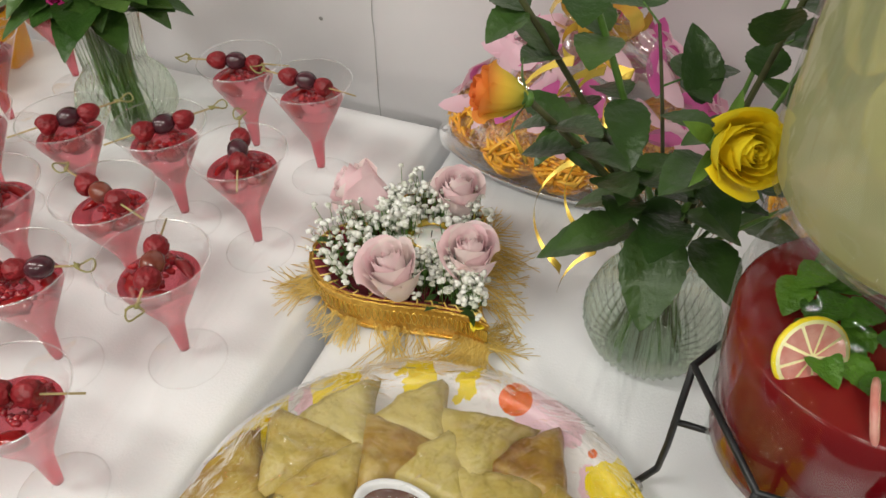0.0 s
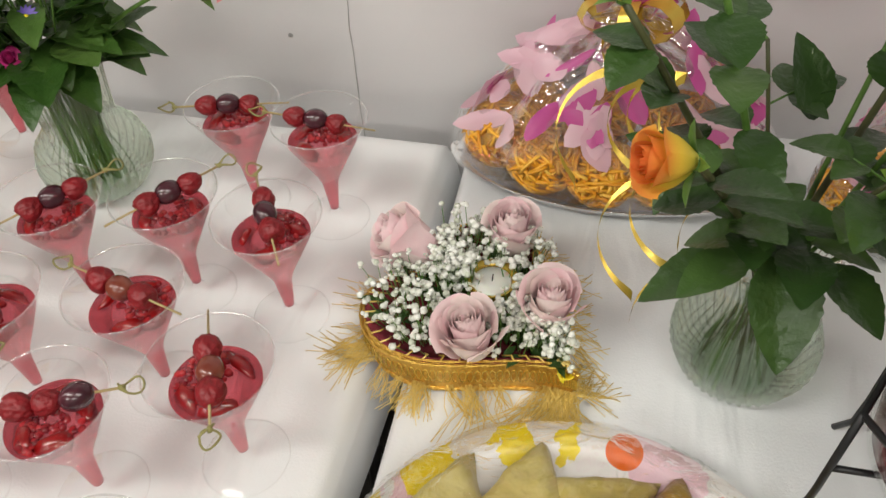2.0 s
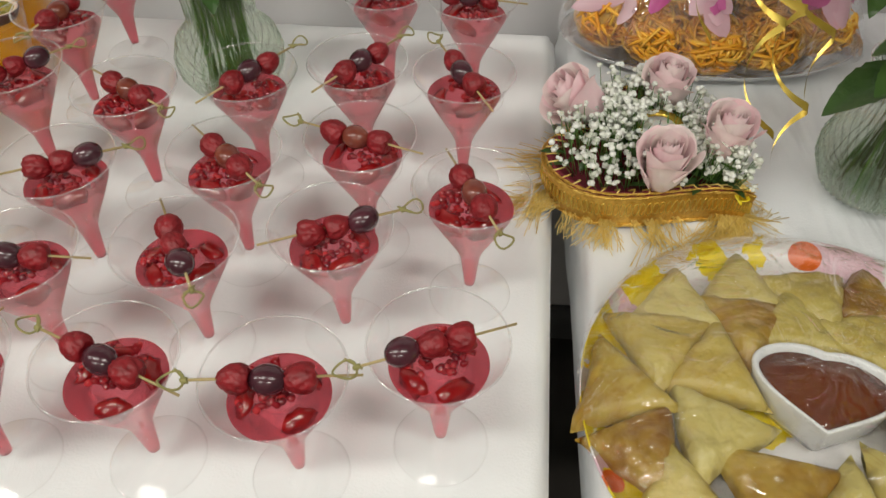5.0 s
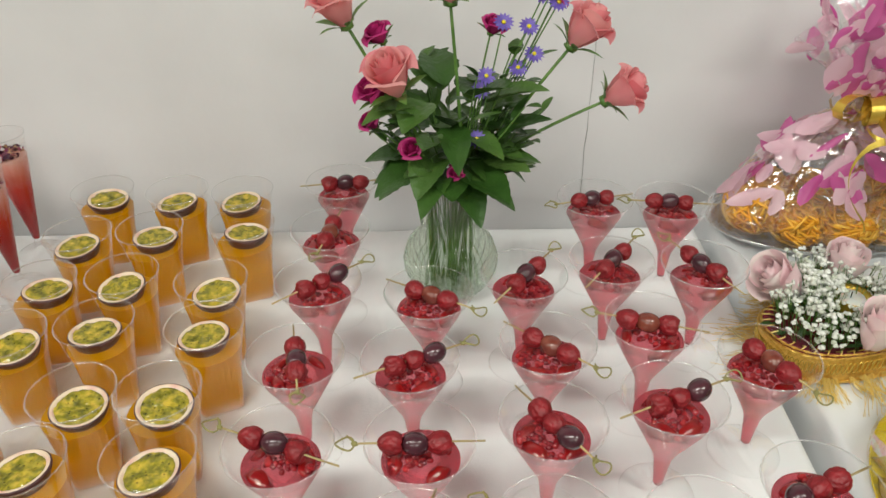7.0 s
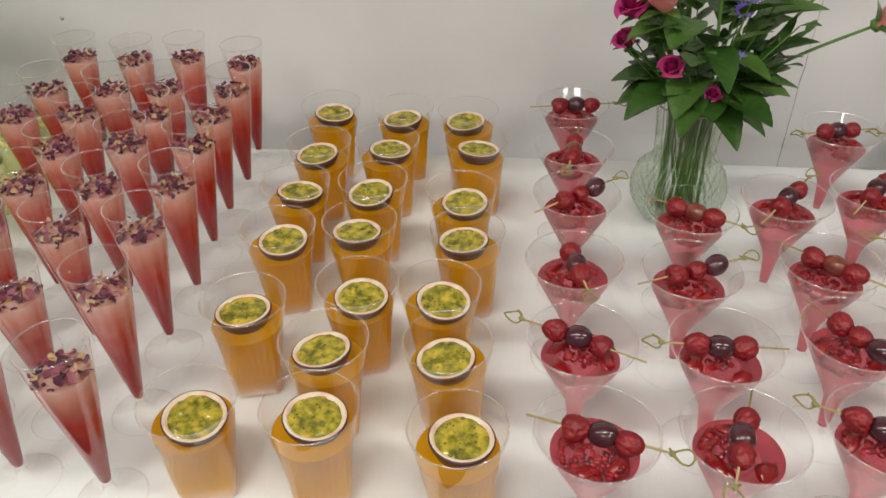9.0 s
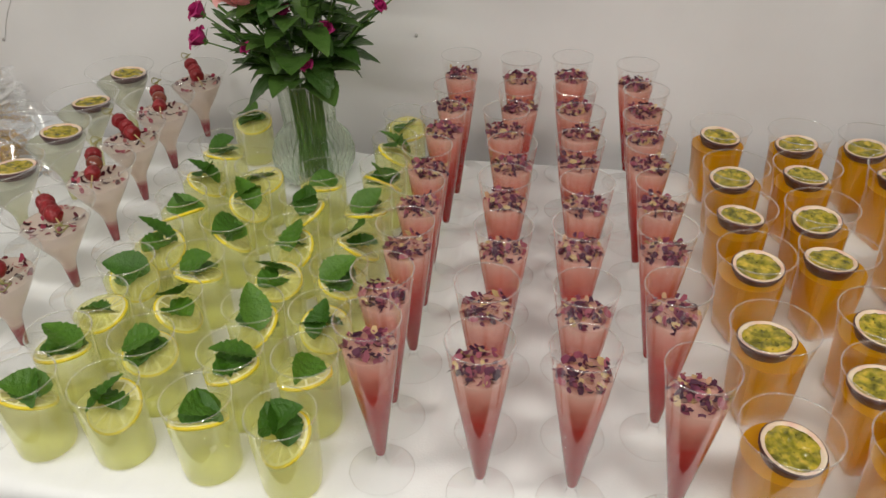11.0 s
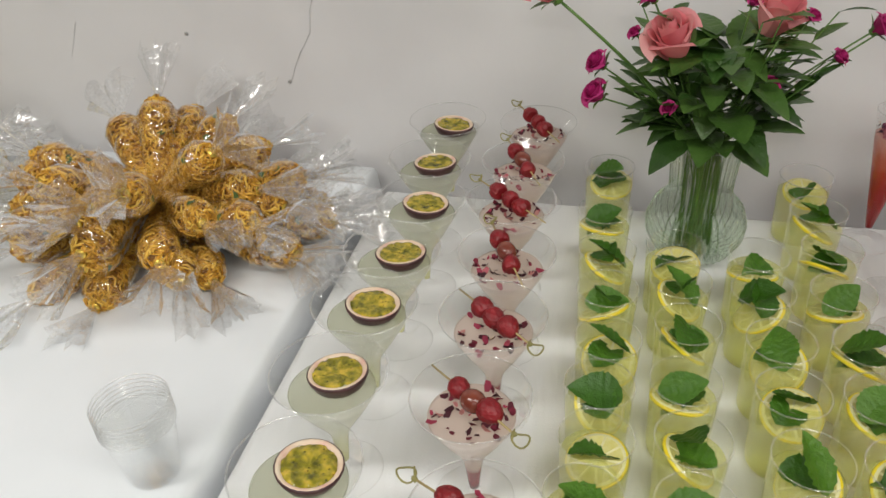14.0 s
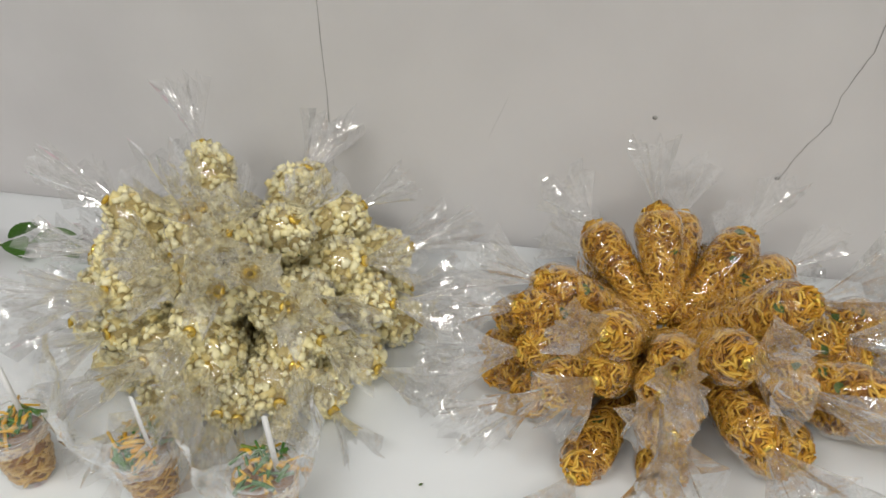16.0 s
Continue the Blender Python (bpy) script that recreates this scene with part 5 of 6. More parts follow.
for clump in range(90):
    i = rng.randrange(120)
    p, n2 = out[i], out[(i + 1) % 120]
    along = (n2 - p).normalized()
    w = Vector((along.y, -along.x))
    if w.dot(p) < 0:
        w = -w
    w = w + along * rng.uniform(-0.7, 0.7)
    reach = rng.uniform(0.020, 0.046)
    swirl = rng.uniform(-0.4, 0.4)
    for k in range(15):
        a = Vector((p.x * 1.02 + along.x * rng.uniform(-1, 1) * 0.006, p.y * 1.02 + along.y * rng.uniform(-1, 1) * 0.006, 0.010))
        d = (w + along * rng.uniform(-0.6, 0.6)) * reach * rng.uniform(0.55, 1.1)
        pts = []
        for s in (0.0, 0.3, 0.6, 1.0):
            sway = swirl * s * s + rng.uniform(-0.12, 0.12)
            pts.append((a.x + d.x * s + along.x * sway * reach, a.y + d.y * s + along.y * sway * reach, max(0.0012, 0.010 * (1 - s) ** 1.4 + rng.uniform(0, 0.003))))
        tube(pts, 0.00036, bm, 3)
tagged(part("fringe", bm, GOLDFRINGE, heart, "loose gold thread fringe"), kind="stuff")
inv = pose(0.407, -0.393, T + 0.002, 0, 0, HEART_TURN).inverted()


def on_heart(x, y, z):
    return inv @ Vector((x, y, z))


turn_in = Matrix.Rotation(math.radians(-HEART_TURN), 3, "Z")
for k, (x, y, z, way, r) in enumerate([(0.404, -0.440, 0.810, (-0.05, -0.22, 1.0), 0.033), (0.458, -0.405, 0.816, (0.05, -0.20, 1.0), 0.032),
                                       (0.366, -0.346, 0.812, (-0.75, -0.15, 0.65), 0.036), (0.416, -0.325, 0.808, (0.05, -0.12, 1.0), 0.031)]):
    rose(heart, on_heart(x, y, z - 0.020), turn_in @ Vector(way), r * 0.83, ROSEPALE, 300 + k, 0.13, r * 2.15, calyx=False, layers=8, label="pale pink rose head")
outline_in = heart_outline(S * 0.95, 40)
bms, bmg = bmesh.new(), bmesh.new()
for k in range(820):
    p = outline_in[rng.randrange(40)] * rng.uniform(0.40, 1.0)
    if p.length < 0.018:
        continue
    top = Vector((p.x + rng.uniform(-1, 1) * 0.01, p.y + rng.uniform(-1, 1) * 0.01, rng.uniform(0.052, 0.086)))
    tube([(p.x * 0.9, p.y * 0.9, 0.03), top], 0.0004, bmg, 3)
    for j in range(3):
        blob(bms, top + Vector((rng.uniform(-1, 1), rng.uniform(-1, 1), rng.uniform(-0.5, 1))) * 0.0022, rng.uniform(0.0015, 0.0034), (1, 1, 0.8), 1, 0.4, rng)
tagged(part("white_blossoms", bms, GYPSO, heart, "clusters of small white blossoms"), kind="stuff")
tagged(part("blossom_greenery", bmg, STEM, heart), kind="stuff")
bm = bmesh.new()
for k in range(150):
    p = outline_in[rng.randrange(40)] * rng.uniform(0.2, 0.98)
    leaf_into(bm, (p.x, p.y, 0.041), (rng.uniform(-1, 1), rng.uniform(-1, 1), rng.uniform(0.2, 1)), rng.uniform(0.012, 0.024), rng.uniform(0.004, 0.009), steps=3)
tagged(part("filler_greenery", bm, LEAF, heart), kind="stuff")
rose(heart, on_heart(0.479, -0.441, 0.786), turn_in @ Vector((0.1, -0.5, 0.8)), 0.006, ROSEYELLOW, 330, 0.5, 0.009, calyx=False, name="ribbon_rosette", layers=4, label="small yellow ribbon rosette")
c = on_heart(0.409, -0.375, 0.798)
candle = part("tealight", lathe([(0, 0), (0.0165, 0), (0.0168, 0.012), (0.0155, 0.0135), (0, 0.0125)], 28), WAX, heart, "white tealight candle")
candle.matrix_basis = Matrix.Translation(c)
part("gold_cup", lathe([(0.0172, 0.0), (0.0172, 0.013), (0.0215, 0.017), (0.0205, 0.014), (0.019, 0.0)], 42, ribs=21, depth=0.02), GOLDRIBBON, candle)
part("wick", tube([(0, 0, 0.0125), (0.001, 0, 0.020)], 0.0006, seg=5), BLACKMETAL, candle)

# ---- the samosa plate ----
PX, PY, PR = 0.503, -0.650, 0.174
plate = part("paper_plate", lathe([(0, 0.004), (0.118, 0.004), (0.150, 0.010), (0.175, 0.020), (PR, 0.022), (PR + 0.001, 0.0205), (0.172, 0.017), (0.150, 0.006), (0.118, 0.0005), (0, 0.0005)], 72), PLATE)
plate.matrix_basis = pose(PX, PY, T + 0.002)
tagged(plate, "round party plate printed in yellow, pink and orange", "plate")


def samosa_mesh(seed):
    """A folded pastry triangle: pillowed faces, pinched points and a folded flap."""
    rng = random.Random(seed)
    n, size, thick = 14, 0.0500, 0.027
    corners = [Vector((math.cos(a), math.sin(a), 0)) * size * k for a, k in ((math.pi / 2, 1.08), (math.pi * 7 / 6, rng.uniform(0.85, 1.0)), (math.pi * 11 / 6, rng.uniform(0.85, 1.0)))]
    bm = bmesh.new()
    for s in (1, -1):
        grid = {}
        for i in range(n + 1):
            for j in range(n + 1 - i):
                a, b = i / n, j / n
                c = 1 - a - b
                p = corners[0] * a + corners[1] * b + corners[2] * c
                puff = max(0.0, min(1, 27 * a * b * c)) ** 0.45
                edge = min(a, b, c)
                z = s * thick * puff * 0.5 + s * (0.002 if edge > 0 else 0)
                if s > 0:
                    z += (0.0046 * noise.noise(Vector((p.x * 60 + seed, p.y * 60, seed))) + 0.0022 * noise.noise(Vector((p.x * 170 + seed, p.y * 170, seed)))) * puff
                    if a + b * 0.5 > 0.62:
                        z += 0.0038 * puff
                    z -= 0.0022 * puff * math.exp(-((b - 0.30 - 0.1 * a) / 0.05) ** 2)
                grid[i, j] = bm.verts.new((p.x + 0.003 * noise.noise(p * 45 + Vector((seed, 0, 0))), p.y, z))
        for i in range(n):
            for j in range(n - i):
                f = (grid[i, j], grid[i + 1, j], grid[i, j + 1])
                bm.faces.new(f if s > 0 else f[::-1])
                if j < n - i - 1:
                    f = (grid[i + 1, j], grid[i + 1, j + 1], grid[i, j + 1])
                    bm.faces.new(f if s > 0 else f[::-1])
    bmesh.ops.remove_doubles(bm, verts=bm.verts, dist=0.0003)
    bmesh.ops.recalc_face_normals(bm, faces=bm.faces)
    me = bpy.data.meshes.new("samosa")
    bm.to_mesh(me)
    bm.free()
    me.polygons.foreach_set("use_smooth", [True] * len(me.polygons))
    me.materials.append(PASTRY)
    return me


SAMOSA = [samosa_mesh(s) for s in (1, 2, 3, 4)]
# place, turn of the point, and 1 for those that lie on others
SAMOSAS = [(0.407, -0.564, 351, 0), (0.390, -0.602, 172, 1), (0.427, -0.629, 348, 1), (0.463, -0.543, 354, 0), (0.459, -0.580, 173, 1), (0.516, -0.545, 190, 0),
           (0.495, -0.586, 355, 1), (0.562, -0.555, 350, 0), (0.547, -0.592, 194, 1), (0.599, -0.594, 154, 0), (0.622, -0.630, 330, 0), (0.572, -0.654, 8, 1),
           (0.570, -0.698, 218, 1), (0.616, -0.684, 26, 0), (0.357, -0.647, 11, 0), (0.367, -0.690, 201, 0), (0.422, -0.678, 153, 1), (0.455, -0.721, 168, 1),
           (0.498, -0.745, 350, 1), (0.540, -0.732, 24, 1), (0.612, -0.727, 185, 0), (0.392, -0.736, 4, 0), (0.435, -0.762, 200, 0), (0.470, -0.785, 20, 0), (0.525, -0.788, 190, 0), (0.575, -0.768, 350, 0)]
for k, (x, y, a, up) in enumerate(SAMOSAS):
    ob = new("samosa", SAMOSA[k % 4])
    inward = math.atan2(PY - y, PX - x)
    tilt = Matrix.Rotation(math.radians(11 - 5 * up), 4, Vector((math.sin(inward), -math.cos(inward), 0)))
    ob.matrix_basis = Matrix.Translation((x, y, T + 0.022 + 0.005 * up)) @ tilt @ pose(0, 0, 0, 0, 0, a) @ Matrix.Scale(1.02 + 0.03 * (k % 3), 4)
    tagged(ob, "golden fried samosa triangle with browned spots on the plate", "samosa", "samosas on the plate")

dish = empty("sauce_dish", 0.500, -0.648, T + 0.0065, "white ceramic heart dish filled with brown dipping sauce", "dish", rz=-13)
part("dish", heart_walls([(0.0026, 0.0), (0.0031, 0.010), (0.00325, 0.030), (0.00335, 0.036), (0.00328, 0.0380), (0.00302, 0.0365), (0.0029, 0.026), (0.0027, 0.014)], 64, True, True, True), CERAMIC, dish)
part("sauce", heart_walls([(0.00284, 0.018), (0.00299, 0.0318), (0.0016, 0.0317)], 64, False, True, True), SAUCE, dish, "glossy brown sauce")
# stretched cling film over the plate
rng = random.Random(12)
bm = bmesh.new()
rings = []
for i in range(15):
    s = i / 14
    ring = []
    for k in range(72):
        a = 2 * math.pi * k / 72
        r = PR * 1.015 * s + 0.001
        z = 0.060 - 0.016 * s * s - (0.022 * max(0, s - 0.8) / 0.2) + 0.003 * noise.noise(Vector((r * math.cos(a) * 30, r * math.sin(a) * 30, 4))) * (1 - s)
        z += 0.0012 * math.sin(a * 34 + 3 * s) * s
        ring.append(bm.verts.new((r * math.cos(a), r * math.sin(a), z)))
    rings.append(ring)
for p, q in zip(rings, rings[1:]):
    for k in range(72):
        bm.faces.new((p[k], p[(k + 1) % 72], q[(k + 1) % 72], q[k]))
film = part("cling_film", bm, FILMFINE)
film.matrix_basis = pose(PX, PY, T + 0.002)
tagged(film, "clear cling film stretched over the samosa plate", "cling film")

# ---- the drinks dispenser ----
JX, JY = 0.742, -0.523
disp = empty("drinks_dispenser", JX, JY, T + 0.001, "two-tier glass drinks dispenser on a black wire stand", "drinks dispenser")
R6 = 0.091
stand = part("stand", tube([(R6 * math.cos(math.radians(180 + 60 * k)), R6 * math.sin(math.radians(180 + 60 * k)), 0.149) for k in range(6)], 0.0026, seg=8, closed=True), BLACKMETAL, disp, "black wire stand")
for k in range(6):
    a = math.radians(180 + 60 * k)
    ca, sa = math.cos(a), math.sin(a)
    part("leg", tube([(R6 * ca, R6 * sa, 0.150), ((R6 + 0.001) * ca, (R6 + 0.001) * sa, 0.060), ((R6 + 0.003) * ca, (R6 + 0.003) * sa, 0.028), ((R6 + 0.014) * ca, (R6 + 0.014) * sa, 0.004)], 0.0026, seg=8), BLACKMETAL, stand)
    part("brace", tube([(R6 * ca, R6 * sa, 0.088), (R6 * 0.55 * ca, R6 * 0.55 * sa, 0.088)], 0.0024, seg=8), BLACKMETAL, stand)
part("crossbar", tube([(R6 * 0.55 * math.cos(math.radians(60 * k)), R6 * 0.55 * math.sin(math.radians(60 * k)), 0.088) for k in range(6)], 0.0024, seg=8, closed=True), BLACKMETAL, stand)
jar = part("lower_jar", lathe([(0, 0.086), (0.048, 0.088), (0.066, 0.096), (0.076, 0.110), (0.0785, 0.128), (0.0785, 0.150), (0.083, 0.18), (0.084, 0.232), (0.080, 0.252), (0.068, 0.268), (0.062, 0.274), (0.062, 0.29)], 56), JARGLASS, disp, "clear glass jar")
part("punch", lathe([(0, 0.089), (0.046, 0.091), (0.064, 0.099), (0.0735, 0.112), (0.076, 0.129), (0.076, 0.150), (0.0805, 0.18), (0.0815, 0.216), (0.079, 0.218), (0, 0.218)], 56), PUNCH, jar, "deep red fruit punch")
lemon_slice(jar, Matrix.Translation((-0.041, -0.041, 0.226)) @ pose(0, 0, 0, 0, 0, 45) @ pose(0, 0, 0, 58, -25, 0), 0.0215, GRAPEFRUIT, LEMONRIND)
lemon_slice(jar, Matrix.Translation((-0.006, -0.060, 0.214)) @ pose(0, 0, 0, 0, 0, 82) @ pose(0, 0, 0, 70, 15, 0), 0.0205, GRAPEFRUIT, GRAPEFRUIT)
for k in range(34):
    a, q = k * 2.4, 0.054 * math.sqrt((k + 0.5) / 34)
    leaf(jar, (q * math.cos(a), q * math.sin(a), 0.222 + 0.016 * (k % 4) / 4), (math.cos(a + 1.6), math.sin(a + 1.6), rng.uniform(-0.1, 0.4)), 0.026, 0.020, 0.3, MINT)
top = part("upper_jar", lathe([(0, 0.286), (0.056, 0.287), (0.074, 0.294), (0.085, 0.310), (0.088, 0.335), (0.087, 0.38), (0.085, 0.43), (0.084, 0.47), (0.086, 0.50)], 56), JARGLASS, disp, "clear glass jar stacked on top")
part("lime_juice", lathe([(0, 0.290), (0.054, 0.291), (0.072, 0.298), (0.0825, 0.312), (0.0855, 0.336), (0.0845, 0.38), (0.0825, 0.43), (0.082, 0.455), (0, 0.455)], 56), PALEJUICE, top, "cloudy pale lime juice")
for k, a in enumerate((165, 200, 235, 270)):
    a = math.radians(a)
    lemon_slice(top, Matrix.Translation((0.070 * math.cos(a), 0.070 * math.sin(a), 0.375 + 0.03 * (k % 2))) @ pose(0, 0, 0, 82, 0, math.degrees(a) + 90), 0.026)
for k in range(14):
    a = math.radians(140 + 14 * k)
    leaf(top, (0.068 * math.cos(a), 0.068 * math.sin(a), 0.40 + 0.02 * (k % 3)), (-math.sin(a) * 0.4, math.cos(a) * 0.4, -0.8), 0.05, 0.022, 0.05, MINT)
tap = part("spigot", tube([(0.02, -0.072, 0.122), (0.024, -0.110, 0.122), (0.026, -0.116, 0.098)], 0.008, seg=10), BLACKMETAL, disp, "black tap")
part("lever", box(bmesh.new(), 0.014, 0.036, -0.114, -0.108, 0.128, 0.160, 0.002), BLACKMETAL, tap)


# ---- the wrapped gift trays ----
def gift(x, y, a, b, height, prints, label, seed, ribbon=True):
    """A tray of snacks under printed cellophane, gathered at the top with gold ribbon."""
    rng = random.Random(seed)
    g = empty("wrapped_gift_tray", x, y, T + 0.001, label, "gift tray", "gift trays")
    sc = Matrix.Diagonal((1, b / a, 1, 1))
    part("tray", lathe([(0, 0.002), (a * 0.75, 0.002), (a * 0.93, 0.012), (a, 0.018), (a * 1.005, 0.0165), (a * 0.94, 0.008), (a * 0.76, 0.0), (0, 0.0)], 56, m=sc), SILVER, g, "silver tray with a raised rim")
    for nx, ny, nr in [(-0.66, -0.12, 0.044), (-0.40, -0.52, 0.038), (-0.05, -0.66, 0.038), (0.30, -0.58, 0.038), (0.64, -0.20, 0.042), (-0.1, 0.3, 0.04), (0.4, 0.35, 0.04), (-0.5, 0.4, 0.04)]:
        nr *= min(1, a / 0.14)
        bm = bmesh.new()
        blob(bm, (0, 0, 0), nr * 0.78, (1, 1, 0.8), 2, 0.1, rng)
        for k in range(260):
            d = Vector((rng.gauss(0, 1), rng.gauss(0, 1), rng.gauss(0, 1))).normalized()
            w = d.cross(Vector((rng.gauss(0, 1), rng.gauss(0, 1), rng.gauss(0, 1)))).normalized()
            h = nr * rng.uniform(0.25, 0.55)
            c = d * nr * rng.uniform(0.84, 1.02)
            pts = [c - w * h - d * h * 0.3, c - w * h * 0.4, c + w * h * 0.4, c + w * h - d * h * 0.3]
            tube([(q.x, q.y, q.z * 0.8) for q in pts], 0.0021, bm, 4)
        nest = part("snack_nest", bm, CHIPS, g, "nest of crisp orange strands")
        nest.matrix_basis = Matrix.Translation((nx * a, ny * b, 0.010 + nr * 0.8))

    def skin(an, s):
        q = (1 - s) ** 0.55
        zz = 0.016 + height * (0.74 * s ** 0.70 + 0.26 * s ** 2.5)
        pleat = 1 + 0.05 * math.sin(11 * an + 4 * s) * (0.3 + s) + 0.06 * noise.noise(Vector((math.cos(an) * 3, math.sin(an) * 3, s * 4 + seed)))
        return Vector((a * 1.02 * q * pleat * math.cos(an) + 0.012 * s * math.cos(an), b * 1.02 * q * pleat * math.sin(an) + 0.012 * s * math.sin(an), zz * (1 + 0.03 * math.sin(7 * an + seed))))

    bm = bmesh.new()
    rows = [[bm.verts.new(skin(2 * math.pi * k / 80, i / 18)) for k in range(80)] for i in range(19)]
    for p, q in zip(rows, rows[1:]):
        for k in range(80):
            bm.faces.new((p[k], p[(k + 1) % 80], q[(k + 1) % 80], q[k]))
    wrap = part("cellophane", bm, GIFTFILM, g, "crinkled clear cellophane printed with petals")

    def ruff(an, s):
        w = 0.014 + 0.075 * s ** 1.2 * (1 + 0.28 * math.sin(5 * an + seed) + 0.25 * noise.noise(Vector((math.cos(an) * 2, math.sin(an) * 2, s * 3))))
        return Vector((w * math.cos(an) * 1.1, w * math.sin(an) * 0.7, 0.016 + height + s * 0.13 * (1 + 0.25 * math.sin(3 * an + 1))))

    bm = bmesh.new()
    rows = [[bm.verts.new(ruff(2 * math.pi * k / 64, i / 8)) for k in range(64)] for i in range(9)]
    for p, q in zip(rows, rows[1:]):
        for k in range(64):
            bm.faces.new((p[k], p[(k + 1) % 64], q[(k + 1) % 64], q[k]))
    part("gathered_top", bm, FAN, g, "gathered cellophane ruff")
    for k in range(prints):
        an = rng.uniform(0, 6.283)
        high = k % 5 < 2
        if not high and math.sin(an) < 0.2 and rng.random() < 0.45:
            continue
        s = rng.uniform(0.15, 0.95) if high else rng.uniform(0.30, 0.9)
        fn = ruff if high else skin
        c = fn(an, s)
        u = (fn(an + 0.08, s) - c).normalized()
        v = (fn(an, s + 0.04) - c).normalized()
        nn = u.cross(v).normalized()
        t = rng.uniform(0, 6.28)
        d, e = u * math.cos(t) + v * math.sin(t), v * math.cos(t) - u * math.sin(t)
        size = rng.uniform(0.012, 0.027)
        bm = bmesh.new()
        ring = [bm.verts.new(c + nn * 0.0012 + d * (size * math.cos(w) * (1 + 0.2 * math.cos(2 * w))) + e * (size * 0.62 * math.sin(w)) + nn * 0.003 * math.cos(2 * w)) for w in [j * math.pi / 6 for j in range(12)]]
        cc = bm.verts.new(c + nn * 0.0024)
        for j in range(12):
            bm.faces.new((ring[j], ring[(j + 1) % 12], cc))
        part("printed_petal", bm, FOILMAG if rng.random() < 0.40 else FOILPINK, wrap)
    if ribbon:
        knot = Vector((0, -0.014, 0.016 + height))
        for k in range(6):
            an = 2 * math.pi * k / 6 + 0.4
            bm = bmesh.new()
            rows = []
            for j in range(11):
                t = 2 * math.pi * j / 10
                c = knot + Vector((math.cos(an), math.sin(an) * 0.7, 0)) * (0.034 * (1 - math.cos(t)) / 2 * 1.5) + Vector((0, 0, 0.018 * math.sin(t) + 0.01))
                rows.append((bm.verts.new(c + Vector((-math.sin(an), math.cos(an), 0.2)) * 0.008), bm.verts.new(c - Vector((-math.sin(an), math.cos(an), 0.2)) * 0.008)))
            for p, q in zip(rows, rows[1:]):
                bm.faces.new((p[0], p[1], q[1], q[0]))
            part("bow_loop", bm, GOLDRIBBON, g, "shiny gold bow loop")
        for tx, ty, turns, drop in ((0.045, -0.21, 3.5, height + 0.005), (0.01, -0.20, 3, height * 0.9), (0.08, -0.15, 2.5, height * 0.8), (-0.05, -0.12, 2, height * 0.6)):
            bm = bmesh.new()
            rows = []
            for j in range(61):
                s = j / 60
                c = knot + Vector((tx * s, ty * s ** 0.8, -drop * s ** 1.4 + 0.03 * math.sin(math.pi * s)))
                w = turns * 2 * math.pi * s
                c = c + Vector((math.cos(w), 0.5 * math.sin(w), 0.5 * math.sin(w))) * 0.017 * min(1, s * 2.2)
                c.z = max(c.z, 0.004)
                up = Vector((0.3 * math.sin(w), 0.55, 0.8)).normalized() * 0.0048
                rows.append((bm.verts.new(c + up), bm.verts.new(c - up)))
            for p, q in zip(rows, rows[1:]):
                bm.faces.new((p[0], p[1], q[1], q[0]))
            part("curled_ribbon", bm, GOLDRIBBON, g, "curled gold ribbon tail")
    return g


gift(0.500, -0.135, 0.172, 0.092, 0.165, 300, "silver snack tray wrapped in pink printed cellophane with gold ribbon", 41)
gift(0.800, -0.170, 0.105, 0.085, 0.150, 120, "smaller wrapped snack tray in printed cellophane", 43, False)


# ---- the snack bags ----
def cone_radius(s, fat):
    """A filled cone bag: a blunt narrow foot, widest near the tie, rounded over to it."""
    return fat * (0.30 + 0.70 * min(1, s / 0.78) ** 0.85) if s < 0.86 else fat * math.sqrt(max(0.02, 1 - ((s - 0.84) / 0.165) ** 2))


